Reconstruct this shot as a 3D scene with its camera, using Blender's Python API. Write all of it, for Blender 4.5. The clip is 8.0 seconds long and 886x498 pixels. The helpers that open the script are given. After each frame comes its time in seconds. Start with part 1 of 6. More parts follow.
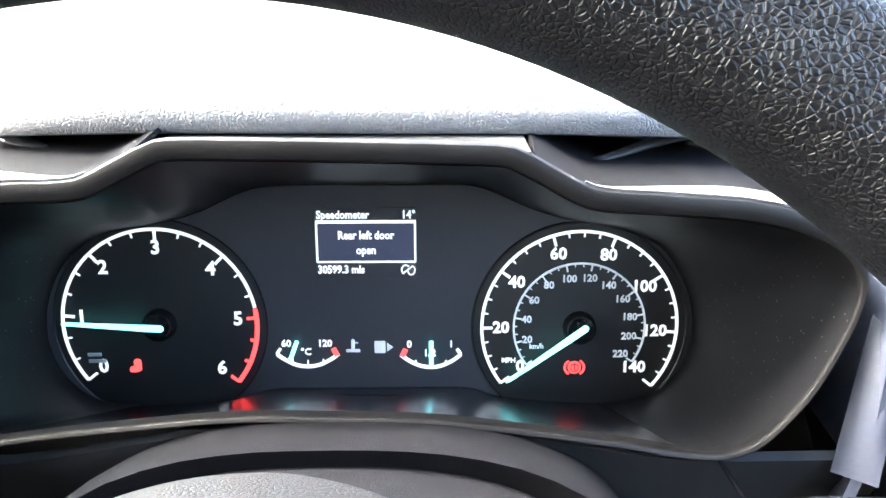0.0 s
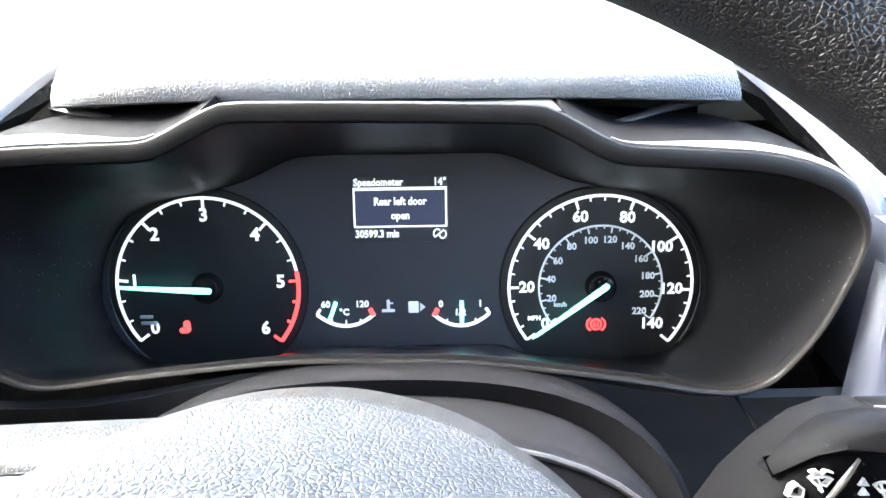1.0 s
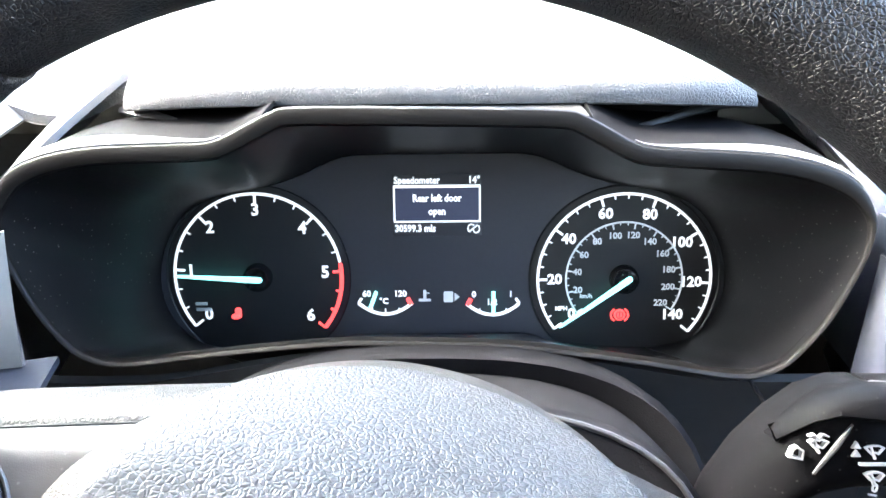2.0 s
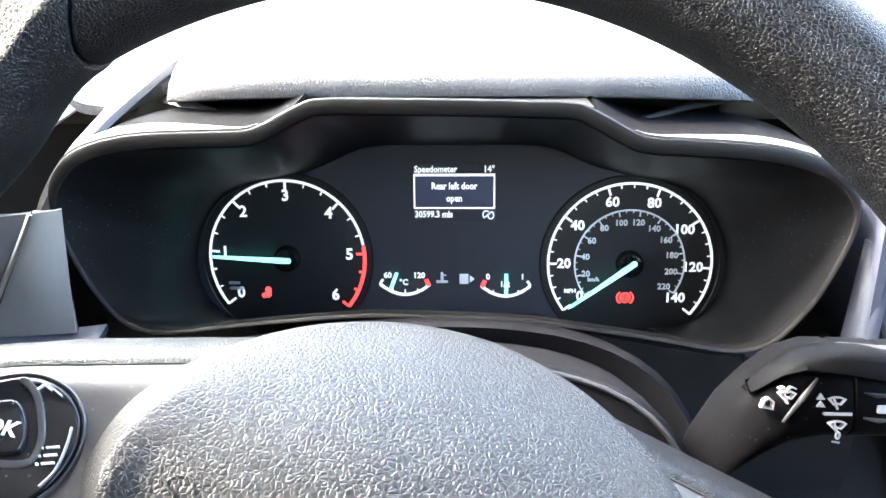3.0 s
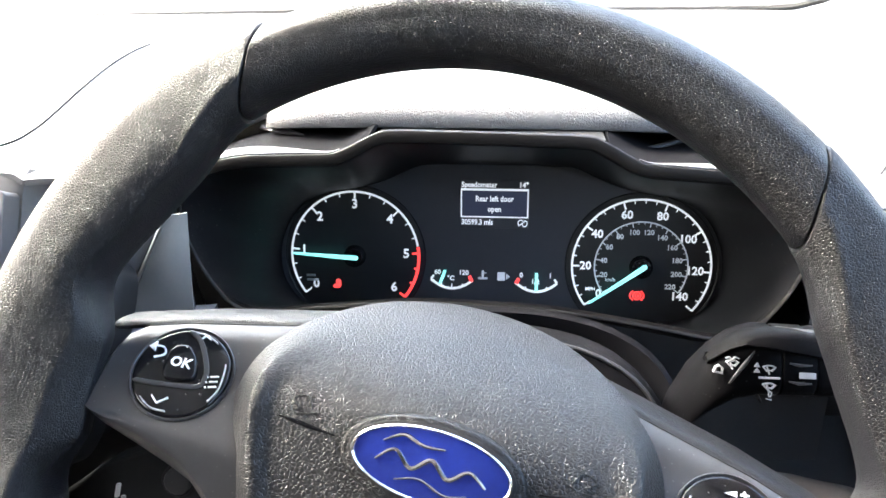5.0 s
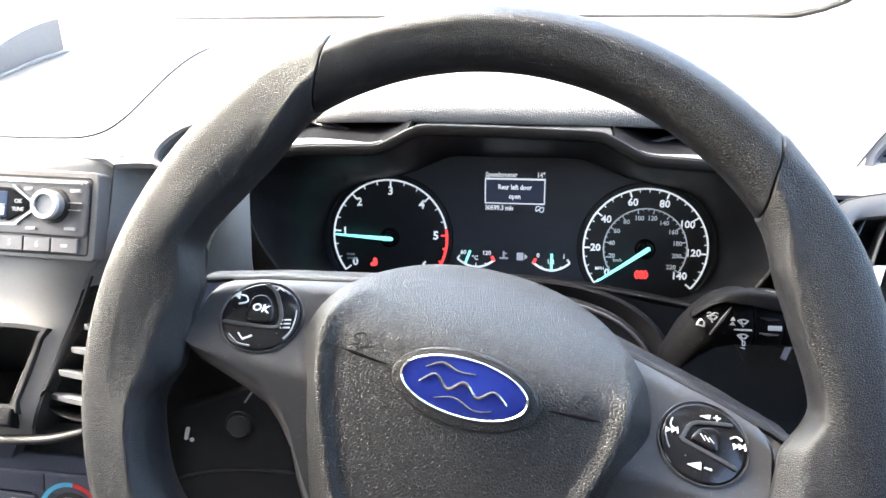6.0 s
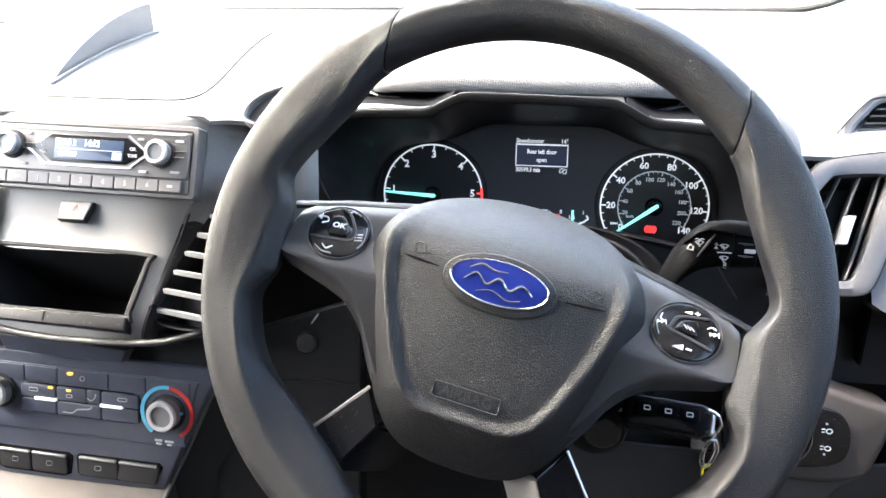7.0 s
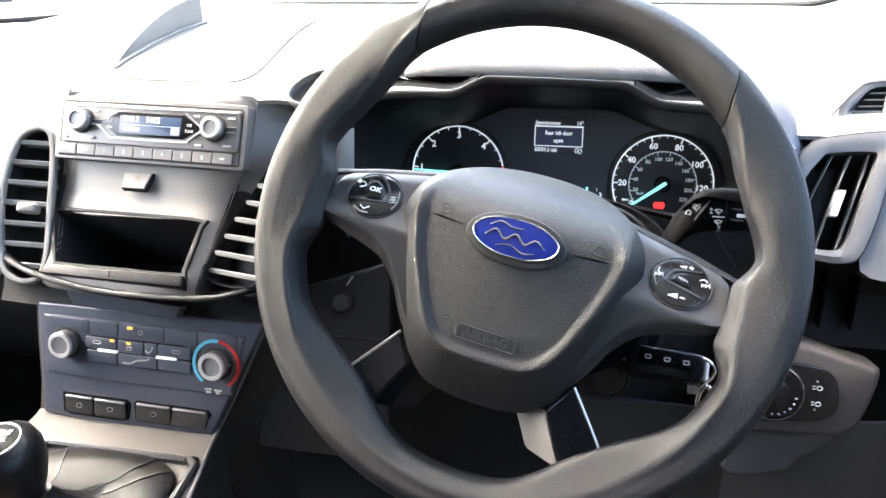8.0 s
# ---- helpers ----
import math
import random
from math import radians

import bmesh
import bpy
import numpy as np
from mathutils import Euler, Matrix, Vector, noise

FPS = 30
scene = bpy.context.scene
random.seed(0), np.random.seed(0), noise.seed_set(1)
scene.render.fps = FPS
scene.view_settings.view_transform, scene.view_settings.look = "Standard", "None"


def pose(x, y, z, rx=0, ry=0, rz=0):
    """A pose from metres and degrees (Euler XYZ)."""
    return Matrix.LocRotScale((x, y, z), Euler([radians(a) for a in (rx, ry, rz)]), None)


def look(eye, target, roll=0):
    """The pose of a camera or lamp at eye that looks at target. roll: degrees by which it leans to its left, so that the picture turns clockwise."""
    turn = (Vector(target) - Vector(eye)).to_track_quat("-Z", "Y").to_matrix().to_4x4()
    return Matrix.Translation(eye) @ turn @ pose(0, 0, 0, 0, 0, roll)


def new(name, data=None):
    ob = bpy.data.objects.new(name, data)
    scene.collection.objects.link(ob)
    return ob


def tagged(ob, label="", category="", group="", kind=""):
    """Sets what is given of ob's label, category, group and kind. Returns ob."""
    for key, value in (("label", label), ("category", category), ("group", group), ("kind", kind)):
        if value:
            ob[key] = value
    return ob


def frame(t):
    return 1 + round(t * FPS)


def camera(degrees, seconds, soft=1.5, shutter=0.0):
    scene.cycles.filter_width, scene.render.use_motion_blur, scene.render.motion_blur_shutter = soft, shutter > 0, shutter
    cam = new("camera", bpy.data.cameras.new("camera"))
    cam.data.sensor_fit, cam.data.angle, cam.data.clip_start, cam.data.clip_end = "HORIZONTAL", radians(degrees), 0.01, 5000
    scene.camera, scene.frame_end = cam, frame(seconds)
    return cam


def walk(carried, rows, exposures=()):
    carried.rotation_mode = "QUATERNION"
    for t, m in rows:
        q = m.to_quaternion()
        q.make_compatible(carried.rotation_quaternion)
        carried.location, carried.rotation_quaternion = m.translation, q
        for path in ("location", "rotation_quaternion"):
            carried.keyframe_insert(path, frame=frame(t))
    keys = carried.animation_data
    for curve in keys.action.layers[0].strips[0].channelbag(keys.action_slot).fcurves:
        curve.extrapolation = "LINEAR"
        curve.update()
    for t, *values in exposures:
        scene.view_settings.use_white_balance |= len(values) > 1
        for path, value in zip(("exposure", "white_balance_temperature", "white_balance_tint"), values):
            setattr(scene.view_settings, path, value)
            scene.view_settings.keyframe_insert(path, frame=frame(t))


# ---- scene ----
cam = camera(60.0, 8.0)
PATH = [
    (0, (0.0217, 0.0156, 1.0237), (0.0235, 1.8670, 0.2672), -0.26),
    (0.5, (0.0174, 0.0056, 1.0162), (0.0199, 1.8557, 0.2567), -1.01),
    (1, (0.0078, -0.0159, 1.0160), (-0.0002, 1.8362, 0.2611), -1.03),
    (1.5, (-0.0002, -0.0351, 1.0226), (-0.0403, 1.8157, 0.2656), -1.11),
    (3, (0.0044, -0.0772, 1.0270), (-0.1125, 1.7720, 0.2741), -1.21),
    (3.5, (0.0014, -0.1168, 1.0403), (-0.1647, 1.7309, 0.2932), -1.04),
    (4, (0.0100, -0.1450, 1.0554), (-0.1857, 1.7008, 0.3105), -0.97),
    (4.5, (0.0129, -0.1501, 1.0566), (-0.2018, 1.6936, 0.3118), -1.13),
    (6, (0.0155, -0.2397, 1.0736), (-0.2644, 1.5984, 0.3367), -1.14),
    (6.5, (0.0215, -0.2892, 1.0718), (-0.2875, 1.5443, 0.3350), -0.99),
    (7, (0.0226, -0.3511, 1.0711), (-0.3228, 1.4762, 0.3352), -0.79),
    (7.5, (0.0296, -0.3900, 1.0735), (-0.3465, 1.4311, 0.3372), -0.78),
    (8, (0.0352, -0.4197, 1.0702), (-0.3693, 1.3940, 0.3308), -0.86),
]
EXPOSURES = [(0, 5.42, 6250, 5), (1.5, 5.55, 6250, 5), (3.0, 5.15, 6350, 6), (4.5, 4.6, 6450, 7), (6.0, 4.5, 6450, 7), (8, 4.4, 6450, 7)]
walk(cam, [(t, look(eye, target, roll)) for t, eye, target, roll in PATH], EXPOSURES)

# ---- daylight: veiled sun ahead of the windscreen, bright hazy sky ----
SUN_UP, SUN_SIDE = 42.0, -78.0
world = bpy.data.worlds.new("sky")
scene.world = world
world.use_nodes = True
wn = world.node_tree.nodes
sky = wn.new("ShaderNodeTexSky")
sky.sky_type, sky.sun_disc = "NISHITA", False
sky.sun_elevation, sky.sun_rotation = radians(SUN_UP), radians(SUN_SIDE)
sky.dust_density, sky.air_density = 7.0, 1.0
world.node_tree.links.new(sky.outputs[0], wn["Background"].inputs[0])
wn["Background"].inputs[1].default_value = 0.15
sun_data = bpy.data.lights.new("sun", "SUN")
sun_data.energy, sun_data.angle, sun_data.color = 0.5, radians(50.0), (0.96, 0.985, 1.0)
sun = new("sun", sun_data)
sun.matrix_world = look((0, 0, 0), (-math.sin(radians(SUN_SIDE)) * math.cos(radians(SUN_UP)),
                                    -math.cos(radians(SUN_SIDE)) * math.cos(radians(SUN_UP)), -math.sin(radians(SUN_UP))))
sun.location = (0, 6, 8)


# ---- materials ----
def material(name, color, rough=0.5, metal=0.0, grain=0.0, cell=0.0015, depth=0.0003, vary=0.15, big=12.0,
             coat=0.0, emit=0.0, specular=0.5, dust=0.0):
    """A node material: colour varied at two scales, roughness varied, and fine relief (leather-like cells or noise)."""
    m = bpy.data.materials.new(name)
    m.use_nodes = True
    nt = m.node_tree
    b = nt.nodes["Principled BSDF"]
    b.inputs["Metallic"].default_value = metal
    b.inputs["Specular IOR Level"].default_value = specular
    b.inputs["Coat Weight"].default_value = coat
    b.inputs["Coat Roughness"].default_value = 0.08
    tc = nt.nodes.new("ShaderNodeTexCoord")

    def noise_node(scale, detail=3.0):
        n = nt.nodes.new("ShaderNodeTexNoise")
        n.inputs["Scale"].default_value, n.inputs["Detail"].default_value = scale, detail
        nt.links.new(tc.outputs["Object"], n.inputs["Vector"])
        return n

    wide, fine = noise_node(big), noise_node(420.0, 4.0)
    mixv = nt.nodes.new("ShaderNodeMath")
    mixv.operation = "MULTIPLY_ADD"
    mixv.inputs[1].default_value = 0.6
    nt.links.new(wide.outputs["Fac"], mixv.inputs[0])
    half = nt.nodes.new("ShaderNodeMath")
    half.operation = "MULTIPLY"
    half.inputs[1].default_value = 0.4
    nt.links.new(fine.outputs["Fac"], half.inputs[0])
    nt.links.new(half.outputs[0], mixv.inputs[2])
    ramp = nt.nodes.new("ShaderNodeMapRange")
    ramp.inputs["From Min"].default_value, ramp.inputs["From Max"].default_value = 0.3, 0.7
    ramp.inputs["To Min"].default_value, ramp.inputs["To Max"].default_value = 1.0 - vary, 1.0 + vary
    nt.links.new(mixv.outputs[0], ramp.inputs["Value"])
    tint = nt.nodes.new("ShaderNodeVectorMath")
    tint.operation = "SCALE"
    tint.inputs[0].default_value = color
    nt.links.new(ramp.outputs[0], tint.inputs["Scale"])
    last = tint.outputs[0]
    if dust > 0:
        spot = nt.nodes.new("ShaderNodeTexVoronoi")
        spot.inputs["Scale"].default_value = 260.0
        nt.links.new(tc.outputs["Object"], spot.inputs["Vector"])
        cut = nt.nodes.new("ShaderNodeMapRange")
        cut.inputs["From Min"].default_value, cut.inputs["From Max"].default_value = 0.13, 0.06
        cut.inputs["To Min"].default_value, cut.inputs["To Max"].default_value = 0.0, dust
        nt.links.new(spot.outputs["Distance"], cut.inputs["Value"])
        blend = nt.nodes.new("ShaderNodeMix")
        blend.data_type = "RGBA"
        blend.inputs["B"].default_value = (0.45, 0.44, 0.42, 1)
        nt.links.new(cut.outputs[0], blend.inputs["Factor"])
        nt.links.new(last, blend.inputs["A"])
        last = blend.outputs["Result"]
    nt.links.new(last, b.inputs["Base Color"])
    rr = nt.nodes.new("ShaderNodeMapRange")
    rr.inputs["To Min"].default_value, rr.inputs["To Max"].default_value = max(0.02, rough * 0.85), min(1.0, rough * 1.15)
    nt.links.new(wide.outputs["Fac"], rr.inputs["Value"])
    nt.links.new(rr.outputs[0], b.inputs["Roughness"])
    if grain > 0:
        warp = noise_node(0.35 / cell, 2.0)
        shift = nt.nodes.new("ShaderNodeMix")
        shift.data_type = "VECTOR"
        shift.inputs["Factor"].default_value = min(0.9, 1.2 * cell)
        nt.links.new(tc.outputs["Object"], shift.inputs["A"])
        nt.links.new(warp.outputs["Color"], shift.inputs["B"])
        vor = nt.nodes.new("ShaderNodeTexVoronoi")
        vor.feature = "DISTANCE_TO_EDGE"
        vor.inputs["Scale"].default_value = 1.0 / cell
        nt.links.new(shift.outputs["Result"], vor.inputs["Vector"])
        pebble = nt.nodes.new("ShaderNodeMapRange")
        pebble.interpolation_type = "SMOOTHSTEP"
        pebble.inputs["From Min"].default_value, pebble.inputs["From Max"].default_value = -0.02, 0.24
        nt.links.new(vor.outputs["Distance"], pebble.inputs["Value"])
        rough_noise = noise_node(1.1 / cell, 3.0)
        mixh = nt.nodes.new("ShaderNodeMath")
        mixh.operation = "MULTIPLY_ADD"
        mixh.inputs[1].default_value = 0.45
        nt.links.new(rough_noise.outputs["Fac"], mixh.inputs[0])
        nt.links.new(pebble.outputs[0], mixh.inputs[2])
        bump = nt.nodes.new("ShaderNodeBump")
        bump.inputs["Strength"].default_value, bump.inputs["Distance"].default_value = grain, depth
        nt.links.new(mixh.outputs[0], bump.inputs["Height"])
        nt.links.new(bump.outputs[0], b.inputs["Normal"])
    if emit > 0:
        b.inputs["Emission Color"].default_value = (*color, 1)
        b.inputs["Emission Strength"].default_value = emit
    return m


RIM = material("rim_leather_grain", (0.0068, 0.0070, 0.0088), 0.38, grain=0.9, cell=0.0011, depth=0.00016, specular=0.37, vary=0.2, dust=0.0)
COVER = material("airbag_grain", (0.009, 0.009, 0.010), 0.39, grain=0.9, cell=0.0016, depth=0.00019, specular=0.46, vary=0.15)
SATIN = material("satin_black_plastic", (0.028, 0.028, 0.030), 0.34, specular=0.5, grain=0.15, cell=0.0006, depth=0.0001, dust=0.10)
GLOSS = material("gloss_black_plastic", (0.006, 0.006, 0.007), 0.16, specular=0.35, coat=0.0, vary=0.1, dust=0.15)
# Darker than real black plastic: the rim's shade on the stalk is put in.
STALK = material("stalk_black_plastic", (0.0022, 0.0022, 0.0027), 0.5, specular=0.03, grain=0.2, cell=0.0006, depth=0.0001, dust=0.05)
BLACK = material("matt_black_plastic", (0.024, 0.024, 0.0248), 0.65, specular=0.20, grain=0.3, cell=0.001, depth=0.0002)
DASH = material("dash_grain", (0.135, 0.136, 0.142), 0.5, grain=0.8, cell=0.0018, depth=0.0004, vary=0.12)
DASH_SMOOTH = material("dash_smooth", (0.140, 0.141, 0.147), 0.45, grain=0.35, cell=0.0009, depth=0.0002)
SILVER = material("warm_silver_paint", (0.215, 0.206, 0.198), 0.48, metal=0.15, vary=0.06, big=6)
DARKSILVER = material("dark_silver_paint", (0.13, 0.125, 0.125), 0.38, metal=0.3, vary=0.06, big=6)
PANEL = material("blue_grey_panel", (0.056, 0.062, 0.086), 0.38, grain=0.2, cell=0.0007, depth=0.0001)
TAUPE = material("taupe_plastic", (0.058, 0.051, 0.048), 0.5, grain=0.5, cell=0.0010, depth=0.0002)
CHROME = material("chrome", (0.75, 0.75, 0.76), 0.14, metal=1.0, vary=0.05)
ALLOY = material("satin_metal", (0.5, 0.49, 0.47), 0.3, metal=1.0, vary=0.05)
BEZEL = material("bezel_black", (0.0065, 0.0065, 0.0075), 0.40, specular=0.19, vary=0.1, grain=0.2, cell=0.0008, depth=0.0001, dust=0.2)
SLAT = material("vent_slat_grey", (0.20, 0.199, 0.198), 0.4, vary=0.05)
KNOBRING = material("knob_silver_rim", (0.55, 0.55, 0.56), 0.32, metal=0.35, vary=0.05)
KNOBCAP = material("knob_grey", (0.20, 0.20, 0.205), 0.42, metal=0.4, vary=0.1)
# Darker than real black plastic: shade below the hood is put into the colour.
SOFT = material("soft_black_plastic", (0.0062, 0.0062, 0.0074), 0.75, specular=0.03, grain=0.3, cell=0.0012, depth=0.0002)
KNEE = material("footwell_black_plastic", (0.016, 0.016, 0.0165), 0.6, specular=0.15, grain=0.3, cell=0.0012, depth=0.0002)
FAINT_RED = material("faint_red_print", (0.26, 0.12, 0.11), 0.4, vary=0.05)
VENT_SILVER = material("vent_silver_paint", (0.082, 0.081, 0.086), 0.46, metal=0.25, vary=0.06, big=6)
LIP = material("bezel_lip_black", (0.006, 0.0055, 0.0055), 0.48, specular=0.20, vary=0.1)
SHELF = material("bezel_shelf_gloss", (0.008, 0.008, 0.010), 0.20, vary=0.1, dust=0.2)
DIAL = material("dial_black", (0.033, 0.034, 0.041), 0.45, vary=0.1)
WELL = material("dial_well", (0.008, 0.008, 0.009), 0.6, vary=0.1)
MARK = material("lit_white", (0.80, 0.83, 0.88), 0.5, vary=0.0, emit=0.030)
MARK_DIM = material("lit_grey", (0.50, 0.53, 0.57), 0.5, vary=0.0, emit=0.015)
RED = material("lit_red", (1.0, 0.05, 0.05), 0.5, vary=0.0, emit=0.09)
CYAN = material("lit_cyan", (0.25, 0.95, 0.95), 0.4, vary=0.0, emit=0.08)
AMBER = material("lit_amber", (1.0, 0.40, 0.06), 0.5, vary=0.0, emit=0.09)
LCD = material("display_grey_blue", (0.03, 0.035, 0.06), 0.25, vary=0.05, emit=0.03)
LCD_BLUE = material("display_blue", (0.016, 0.032, 0.070), 0.3, vary=0.1, emit=0.03)
PRINT = material("printed_white", (0.75, 0.76, 0.77), 0.5, vary=0.03)
PRINT_FAINT = material("faint_print", (0.16, 0.16, 0.17), 0.5, vary=0.03)
STALK_PRINT = material("worn_white_print", (0.30, 0.30, 0.31), 0.5, vary=0.1)
PRINT_GREY = material("printed_grey", (0.35, 0.35, 0.36), 0.5, vary=0.03)
BLUE = material("emblem_blue", (0.012, 0.022, 0.16), 0.15, coat=0.6, vary=0.15, big=60)
HOT = material("red_print", (0.55, 0.03, 0.03), 0.4, vary=0.05)
COLD = material("blue_print", (0.10, 0.42, 0.62), 0.4, vary=0.05)
YELLOW = material("yellow_tag", (0.8, 0.62, 0.02), 0.45, vary=0.1)
GAITER = material("gaiter_leatherette", (0.007, 0.0065, 0.0065), 0.30, specular=0.20, grain=0.4, cell=0.0016, depth=0.0002)
LINER = material("headliner", (0.52, 0.525, 0.53), 0.9, grain=0.4, cell=0.002, depth=0.0003)
TRIM = material("pillar_trim", (0.30, 0.295, 0.28), 0.6, grain=0.3, cell=0.001, depth=0.0002)
CARPET = material("carpet", (0.035, 0.035, 0.036), 0.95, grain=1.0, cell=0.002, depth=0.001)
CLOTH = material("door_plastic", (0.052, 0.052, 0.055), 0.6, grain=0.5, cell=0.0015, depth=0.0003)
TARMAC = material("tarmac", (0.22, 0.22, 0.215), 0.85, grain=0.6, cell=0.02, depth=0.004, big=0.5)


def glass_material(name, tint):
    m = bpy.data.materials.new(name)
    m.use_nodes = True
    b = m.node_tree.nodes["Principled BSDF"]
    b.inputs["Base Color"].default_value = tint
    b.inputs["Roughness"].default_value = 0.0
    b.inputs["IOR"].default_value = 1.45
    b.inputs["Transmission Weight"].default_value = 1.0
    return m


GLASS = glass_material("window_glass", (0.95, 0.98, 0.97, 1))


# ---- mesh helpers ----
def empty(name, m, label, category, group="", kind=""):
    ob = new(name)
    ob.matrix_world = m
    ob.empty_display_size = 0.02
    return tagged(ob, label, category, group, kind)


def part(name, bm, mat, parent=None, label="", smooth=True):
    bmesh.ops.recalc_face_normals(bm, faces=bm.faces)
    me = bpy.data.meshes.new(name)
    bm.to_mesh(me)
    bm.free()
    me.materials.append(mat)
    if smooth:
        me.polygons.foreach_set("use_smooth", [True] * len(me.polygons))
        me.set_sharp_from_angle(angle=radians(38))
    ob = new(name, me)
    if parent is not None:
        ob.parent = parent
    if label:
        ob["label"] = label
    return ob


def loft(rings, closed=True, cap_start=False, cap_end=False, loop=False, bm=None):
    """Skin through rings of points. closed: each ring is a loop. loop: the last ring meets the first."""
    bm = bm or bmesh.new()
    rows = [[bm.verts.new(p) for p in ring] for ring in rings]
    n = len(rows[0])
    pairs = list(zip(rows, rows[1:])) + ([(rows[-1], rows[0])] if loop else [])
    for a, b in pairs:
        for i in range(n if closed else n - 1):
            j = (i + 1) % n
            bm.faces.new((a[i], a[j], b[j], b[i]))
    if cap_start:
        bm.faces.new(rows[0][::-1])
    if cap_end:
        bm.faces.new(rows[-1])
    return bm


def ellipse(cx, cy, a, b=None, n=48, turn=0.0, start=0.0, sweep=360.0):
    b = a if b is None else b
    ct, st = math.cos(radians(turn)), math.sin(radians(turn))
    out = []
    steps = n if abs(sweep) >= 360 else n + 1
    for i in range(steps):
        g = radians(start + sweep * i / n)
        x, y = a * math.cos(g), b * math.sin(g)
        out.append((cx + x * ct - y * st, cy + x * st + y * ct))
    return out


def rrect(cx, cy, w, h, r, n=4, skew=0.0):
    out = []
    for sx, sy, g0 in ((1, 1, 0), (-1, 1, 90), (-1, -1, 180), (1, -1, 270)):
        for i in range(n + 1):
            g = radians(g0 + 90 * i / n)
            y = cy + sy * (h / 2 - r) + r * math.sin(g)
            out.append((cx + sx * (w / 2 - r) + r * math.cos(g) + skew * (y - cy), y))
    return out


def inset(poly, d):
    """The polygon (counter-clockwise) moved inwards by d."""
    n = len(poly)
    out = []
    for i in range(n):
        p, a, b = Vector(poly[i]), Vector(poly[i - 1]), Vector(poly[(i + 1) % n])
        e1, e2 = (p - a), (b - p)
        e1 = e1.normalized() if e1.length > 1e-9 else e2.normalized()
        e2 = e2.normalized() if e2.length > 1e-9 else e1
        nrm = Vector((-e1.y - e2.y, e1.x + e2.x))
        k = nrm.length
        nrm = nrm / k if k > 1e-6 else Vector((0, 0))
        out.append((p.x + nrm.x * d / max(0.5, k / 2), p.y + nrm.y * d / max(0.5, k / 2)))
    return out


def slab(poly, z0, z1, r=0.001, crown=0.0, bm=None):
    """A plate with the outline poly from z0 up to z1, its upper edge rounded by r, its top bulged by crown."""
    rings = [[(x, y, z0) for x, y in poly]]
    for g in (0, 30, 60, 90):
        d = r * (1 - math.cos(radians(g)))
        rings.append([(x, y, z1 - r + r * math.sin(radians(g))) for x, y in inset(poly, d)])
    if crown:
        cx = sum(p[0] for p in poly) / len(poly)
        cy = sum(p[1] for p in poly) / len(poly)
        base = inset(poly, r)
        for k in (0.75, 0.5, 0.25):
            rings.append([(cx + (x - cx) * k, cy + (y - cy) * k, z1 + crown * (1 - k * k)) for x, y in base])
    return loft(rings, cap_start=True, cap_end=True, bm=bm)


def frame_ring(poly, width, z0, z1, r=0.001, bm=None):
    """A frame that follows the outline poly, width wide towards the inside."""
    inner = inset(poly, width)
    rings = [[(x, y, z0) for x, y in poly], [(x, y, z1 - r) for x, y in poly],
             [(x, y, z1) for x, y in inset(poly, r)], [(x, y, z1) for x, y in inset(poly, width - r)],
             [(x, y, z1 - r) for x, y in inner], [(x, y, z0) for x, y in inner]]
    return loft(rings, bm=bm, loop=True)


def tube(points, radius, n=10, closed=False, bm=None, squash=1.0):
    """A round bar along points; radius may be one number or one for each point."""
    pts = [Vector(p) for p in points]
    rad = radius if isinstance(radius, (list, tuple)) else [radius] * len(pts)
    rings, up = [], None
    for i, p in enumerate(pts):
        a = pts[i - 1] if (i or closed) else p
        b = pts[(i + 1) % len(pts)] if (closed or i + 1 < len(pts)) else p
        d = (b - a).normalized()
        if up is None:
            up = Vector((0, 0, 1)) if abs(d.z) < 0.9 else Vector((0, 1, 0))
        side = d.cross(up).normalized()
        up = side.cross(d).normalized()
        rings.append([p + side * rad[i] * math.cos(2 * math.pi * k / n) + up * rad[i] * squash * math.sin(2 * math.pi * k / n) for k in range(n)])
    return loft(rings, loop=closed, cap_start=not closed, cap_end=not closed, bm=bm)


def strip(points, width, z0, z1, bm=None):
    """A flat band of even width along points in the plane, from z0 to z1."""
    pts = [Vector(p) for p in points]
    rings = []
    for i, p in enumerate(pts):
        d = (pts[min(i + 1, len(pts) - 1)] - pts[max(i - 1, 0)]).normalized()
        s = Vector((-d.y, d.x)) * width / 2
        rings.append([(p.x + s.x, p.y + s.y, z0), (p.x + s.x, p.y + s.y, z1), (p.x - s.x, p.y - s.y, z1), (p.x - s.x, p.y - s.y, z0)])
    return loft(rings, cap_start=True, cap_end=True, bm=bm)


